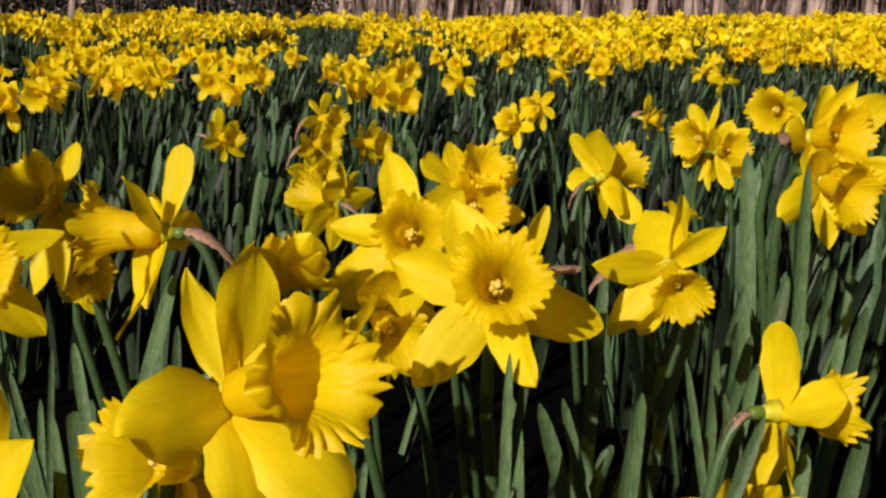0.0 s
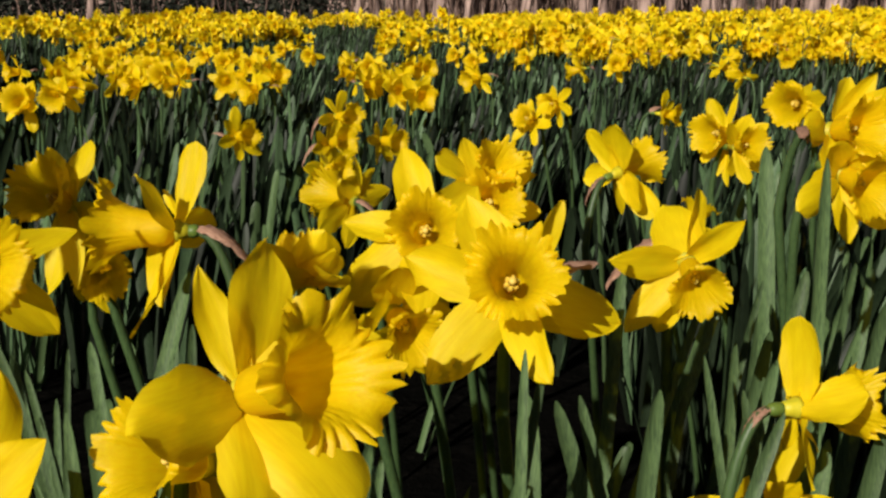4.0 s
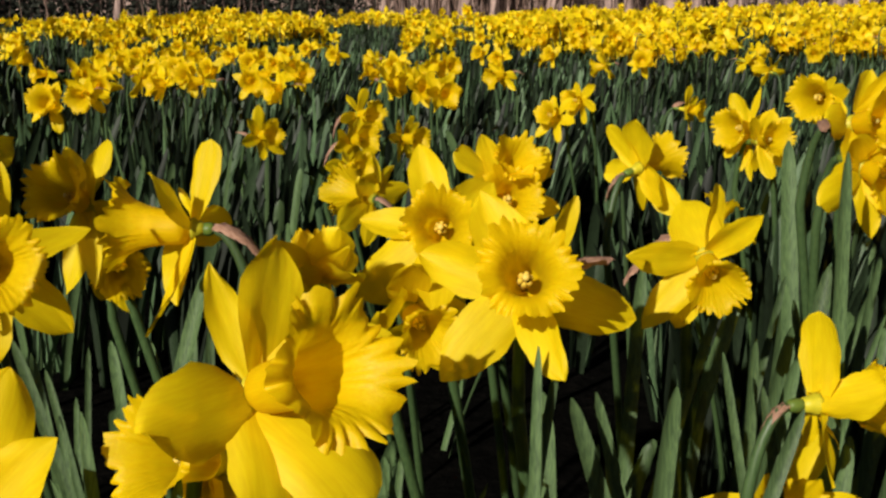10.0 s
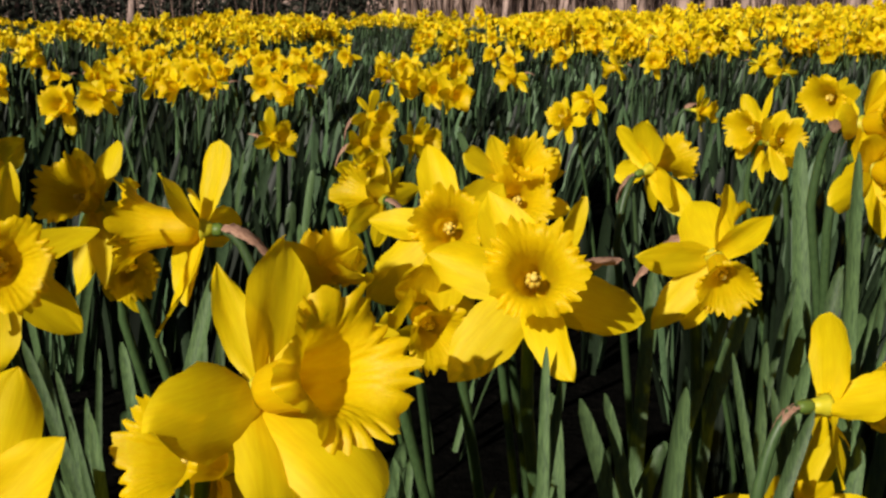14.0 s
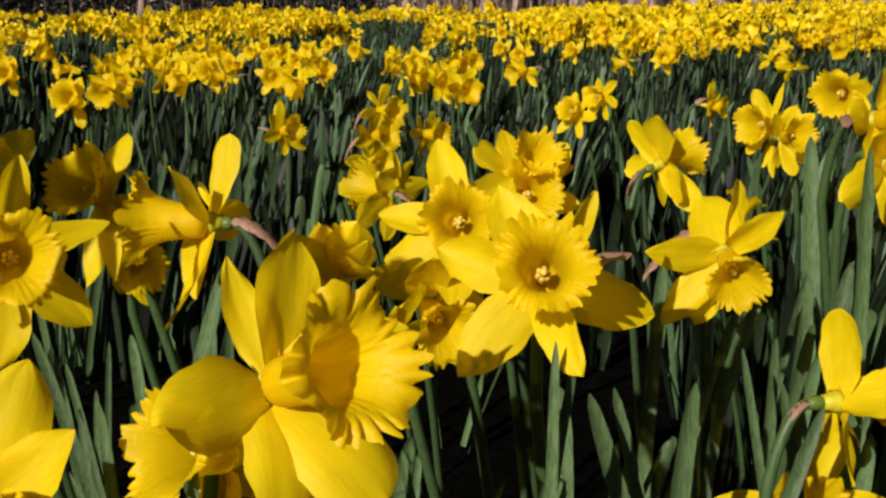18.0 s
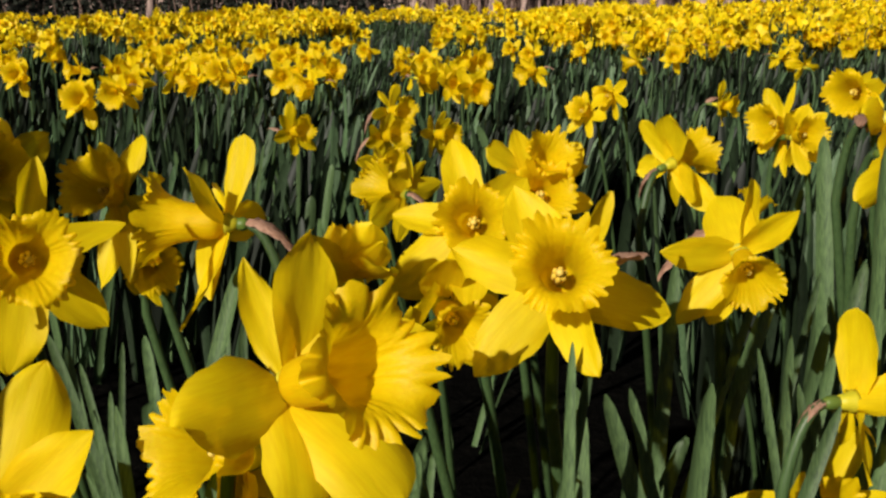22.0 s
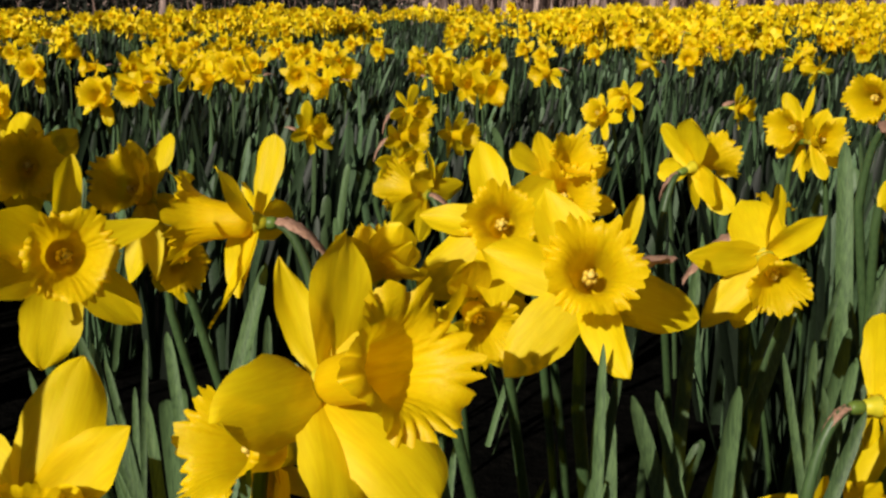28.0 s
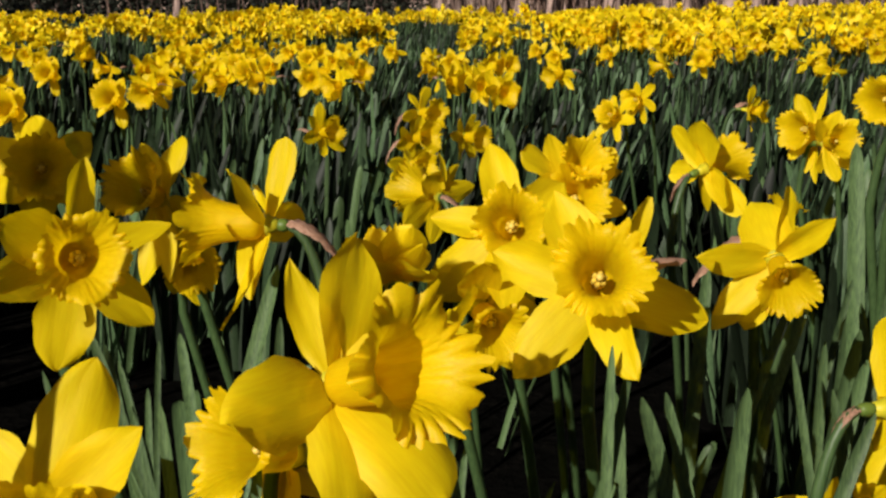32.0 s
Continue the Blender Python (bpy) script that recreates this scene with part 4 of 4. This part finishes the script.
leaf_at(0.269, 0.950, 0.496, 0.280, 0.900, 0.0139)
leaf_at(0.206, 0.680, 0.401, 0.126, 0.630, 0.0113)
leaf_at(0.249, 0.800, 0.414, 0.247, 0.750, 0.0133)
leaf_at(0.262, 0.700, 0.420, 0.142, 0.650, 0.0061)
leaf_at(0.296, 0.750, 0.419, 0.213, 0.700, 0.0146)
leaf_at(0.222, 0.550, 0.411, 0.143, 0.500, 0.0123)
leaf_at(0.218, 0.620, 0.374, 0.174, 0.570, 0.0103)
leaf_at(0.251, 0.750, 0.381, 0.263, 0.700, 0.0066)
leaf_at(0.189, 0.600, 0.369, 0.069, 0.550, 0.0070)
leaf_at(0.329, 0.900, 0.414, 0.262, 0.850, 0.0097)
leaf_at(0.361, 0.950, 0.398, 0.313, 0.900, 0.0102)
leaf_at(0.326, 0.900, 0.391, 0.206, 0.850, 0.0097)

# blooms of the middle distance, each a thing
rng = random.Random(21)
while len(PLACED_SPOTS) < 300:
    y = rng.uniform(4.7, 7.2)
    x = rng.uniform(-0.45 * y - 0.2, 0.45 * y + 0.2)
    if rng.random() < clump(x, y) ** 1.5:
        top = rng.uniform(0.37, 0.44)
        for _ in range(rng.randint(2, 4)):
            bx, by = x + rng.gauss(0, 0.08), y + rng.gauss(0, 0.12)
            if not bare(bx, by):
                field_daffodil(bx, by, top + rng.gauss(0, 0.03), rng.gauss(0, 65))
for t in FIELD_KINDS:
    for o in (*t.children_recursive, t):
        bpy.data.objects.remove(o)

# the dense field beyond
spots, far_spots = [], []
rng = random.Random(5)
for k in range(4600):
    y = rng.uniform(6.4, FIELD_END) if k % 4 else rng.uniform(6.0, 10.0)
    x = rng.uniform(-0.5 * y - 0.6, 0.5 * y + 0.6)
    if rng.random() > y / FIELD_END + 0.25:
        continue
    if rng.random() < clump(x, y) * (0.55 + 0.03 * y):
        lift = (0.016 if x > 0 else 0.007) * x + 0.05 * noise.noise((x * 0.5, y * 0.3, 8)) + max(0.0, rng.gauss(-0.01, 0.03))
        top = rng.uniform(0.37, 0.46) + lift
        for _ in range(rng.randint(2, 5)):
            bx, by = x + rng.gauss(0, 0.11), y + rng.gauss(0, 0.14)
            if bare(bx, by):
                continue
            (spots if y < 9 else far_spots).append((bx, by, top + rng.gauss(0, 0.03), rng.gauss(0, 65), rng.gauss(4, 20), rng.uniform(1.05, 1.32)))
# to the sides of the way, out of sight
for k in range(6000):
    x, y = rng.uniform(-8, 8), rng.uniform(-4, 10)
    if abs(x) > 0.47 * max(y, 0) + 0.45 and math.hypot(x, y) > 0.7 and rng.random() < 0.7:
        spots.append((x, y, rng.uniform(0.34, 0.42), rng.gauss(5, 50), rng.gauss(5, 15), 1.0))
# unseen blooms behind the camera, added to shade the near ground
for k in range(70):
    spots.append((rng.uniform(-0.8, 0.8), rng.uniform(-1.3, -0.02), rng.uniform(0.38, 0.45), rng.gauss(5, 40), 8, 1.0))
strew_blooms("daffodil_bed", spots, 1, "dense bed of yellow daffodils in full bloom")
strew_blooms("far_daffodil_bed", far_spots, 0, "far drift of yellow daffodils towards the trees")


def plant_leaves(x, y, top, count):
    """The leaves of one bulb: a loose fan that splays out from the foot."""
    made = []
    for _ in range(count):
        a, out = rng.uniform(0, 6.28), abs(rng.gauss(0.06, 0.05))
        fx, fy = x + 0.018 * math.cos(a), y + 0.018 * math.sin(a)
        made.append((fx + out * math.cos(a) + 0.042, fy + out * math.sin(a) * 0.8, top * rng.uniform(0.74, 1.10), fx, fy, rng.uniform(0.012, 0.021), a + 1.57 + rng.gauss(0, 0.5)))
    return made


# leaves near the path, each leaf a piece of its plant
CLUMPS = []


def canopy(x, y):
    """Height of the leaf tips: low in the hollow behind the front blooms, where black ground stands for shade, full
    height further on and to the sunny side.
    """
    full = max(0.0, min(1.0, (y - 1.6) / 0.45), min(1.0, (x - 0.25) / 0.08, (y - 0.9) / 0.3))
    return 0.19 + 0.155 * min(1.0, full) + 0.03 * noise.noise((x * 2.3, y * 1.7, 3))


def between_tufts(x, y):
    """Shady lanes between the tufts of leaves."""
    return bare(x, y) or 1.5 < y < 6.5 and noise.noise((x * 3.4 + 0.4 * y, y * 2.4, 7.3)) < -0.16


y = 0.80
while y < 2.5:
    x = -0.44 * y - 0.12
    while x < 0.44 * y + 0.12:
        px, py = x + rng.uniform(-0.05, 0.05), y + rng.uniform(-0.05, 0.05)
        if not between_tufts(px, py) and (canopy(px, py) > 0.29 or rng.random() < 0.1):
            CLUMPS.append(plant_leaves(px, py, canopy(px, py), rng.randint(3, 5)))
        x += 0.15
    y += 0.15
cells = {}
for q in LEAVES:
    cells.setdefault((round(q[3] / 0.16), round(q[4] / 0.16)), []).append(q)
CLUMPS += [cells[key] for key in sorted(cells)]
for group in CLUMPS:
    cx, cy = group[0][3], group[0][4]
    thing = new("daffodil_foliage")
    thing.location = (cx, cy, 0)
    tagged(thing, "clump of upright blue-green strap-shaped daffodil leaves", "leaves", "clumps of daffodil leaves")
    for q in group:
        v, f = leaf_arrays([(q[0] - cx, q[1] - cy, q[2], q[3] - cx, q[4] - cy, q[5], q[6])], 10)
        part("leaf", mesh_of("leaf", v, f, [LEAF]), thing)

# the leafy carpet further on, and to the sides
carpet, edge = [], []
for k in range(2100):
    y = 2.4 + 5.6 * rng.random() ** 0.75
    x = rng.uniform(-0.47 * y - 0.3, 0.47 * y + 0.3)
    if between_tufts(x, y):
        continue
    carpet += plant_leaves(x, y, 0.335 + 0.04 * noise.noise((x * 1.7, y * 1.1, 3)), rng.randint(5, 8))
for k in range(700):
    y = rng.uniform(0.65, 2.6)
    x = rng.uniform(-0.45 * y - 0.2, 0.45 * y + 0.2)
    if canopy(x, y) > 0.29 and not between_tufts(x, y):
        carpet += plant_leaves(x, y, canopy(x, y), rng.randint(5, 7))
for k in range(2400):
    y = 8 + (FIELD_END - 8) * rng.random() ** 0.9
    x = rng.uniform(-0.5 * y - 0.5, 0.5 * y + 0.5)
    if not bare(x, y):
        edge += plant_leaves(x, y, 0.34, rng.randint(3, 6))
for k in range(6500):
    x, y = rng.uniform(-8, 8), rng.uniform(-4, 10)
    if abs(x) > 0.44 * max(y, 0) + 0.22 and math.hypot(x, y) > 0.4:
        edge += plant_leaves(x, y, 0.32, rng.randint(4, 7))
# under and behind the camera: unseen leaves added to shade the low front
for k in range(330):
    x, y = rng.uniform(-0.9, 0.9), rng.uniform(-1.3, 0.62)
    edge += plant_leaves(x, y, min(0.37, 0.545 - 0.44 * y) * rng.uniform(0.85, 1.0), rng.randint(5, 8))
v, f = leaf_arrays(carpet, 6, 2)
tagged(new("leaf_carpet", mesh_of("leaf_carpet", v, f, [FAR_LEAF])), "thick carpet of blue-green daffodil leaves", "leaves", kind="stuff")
v, f = leaf_arrays(edge, 4, 2)
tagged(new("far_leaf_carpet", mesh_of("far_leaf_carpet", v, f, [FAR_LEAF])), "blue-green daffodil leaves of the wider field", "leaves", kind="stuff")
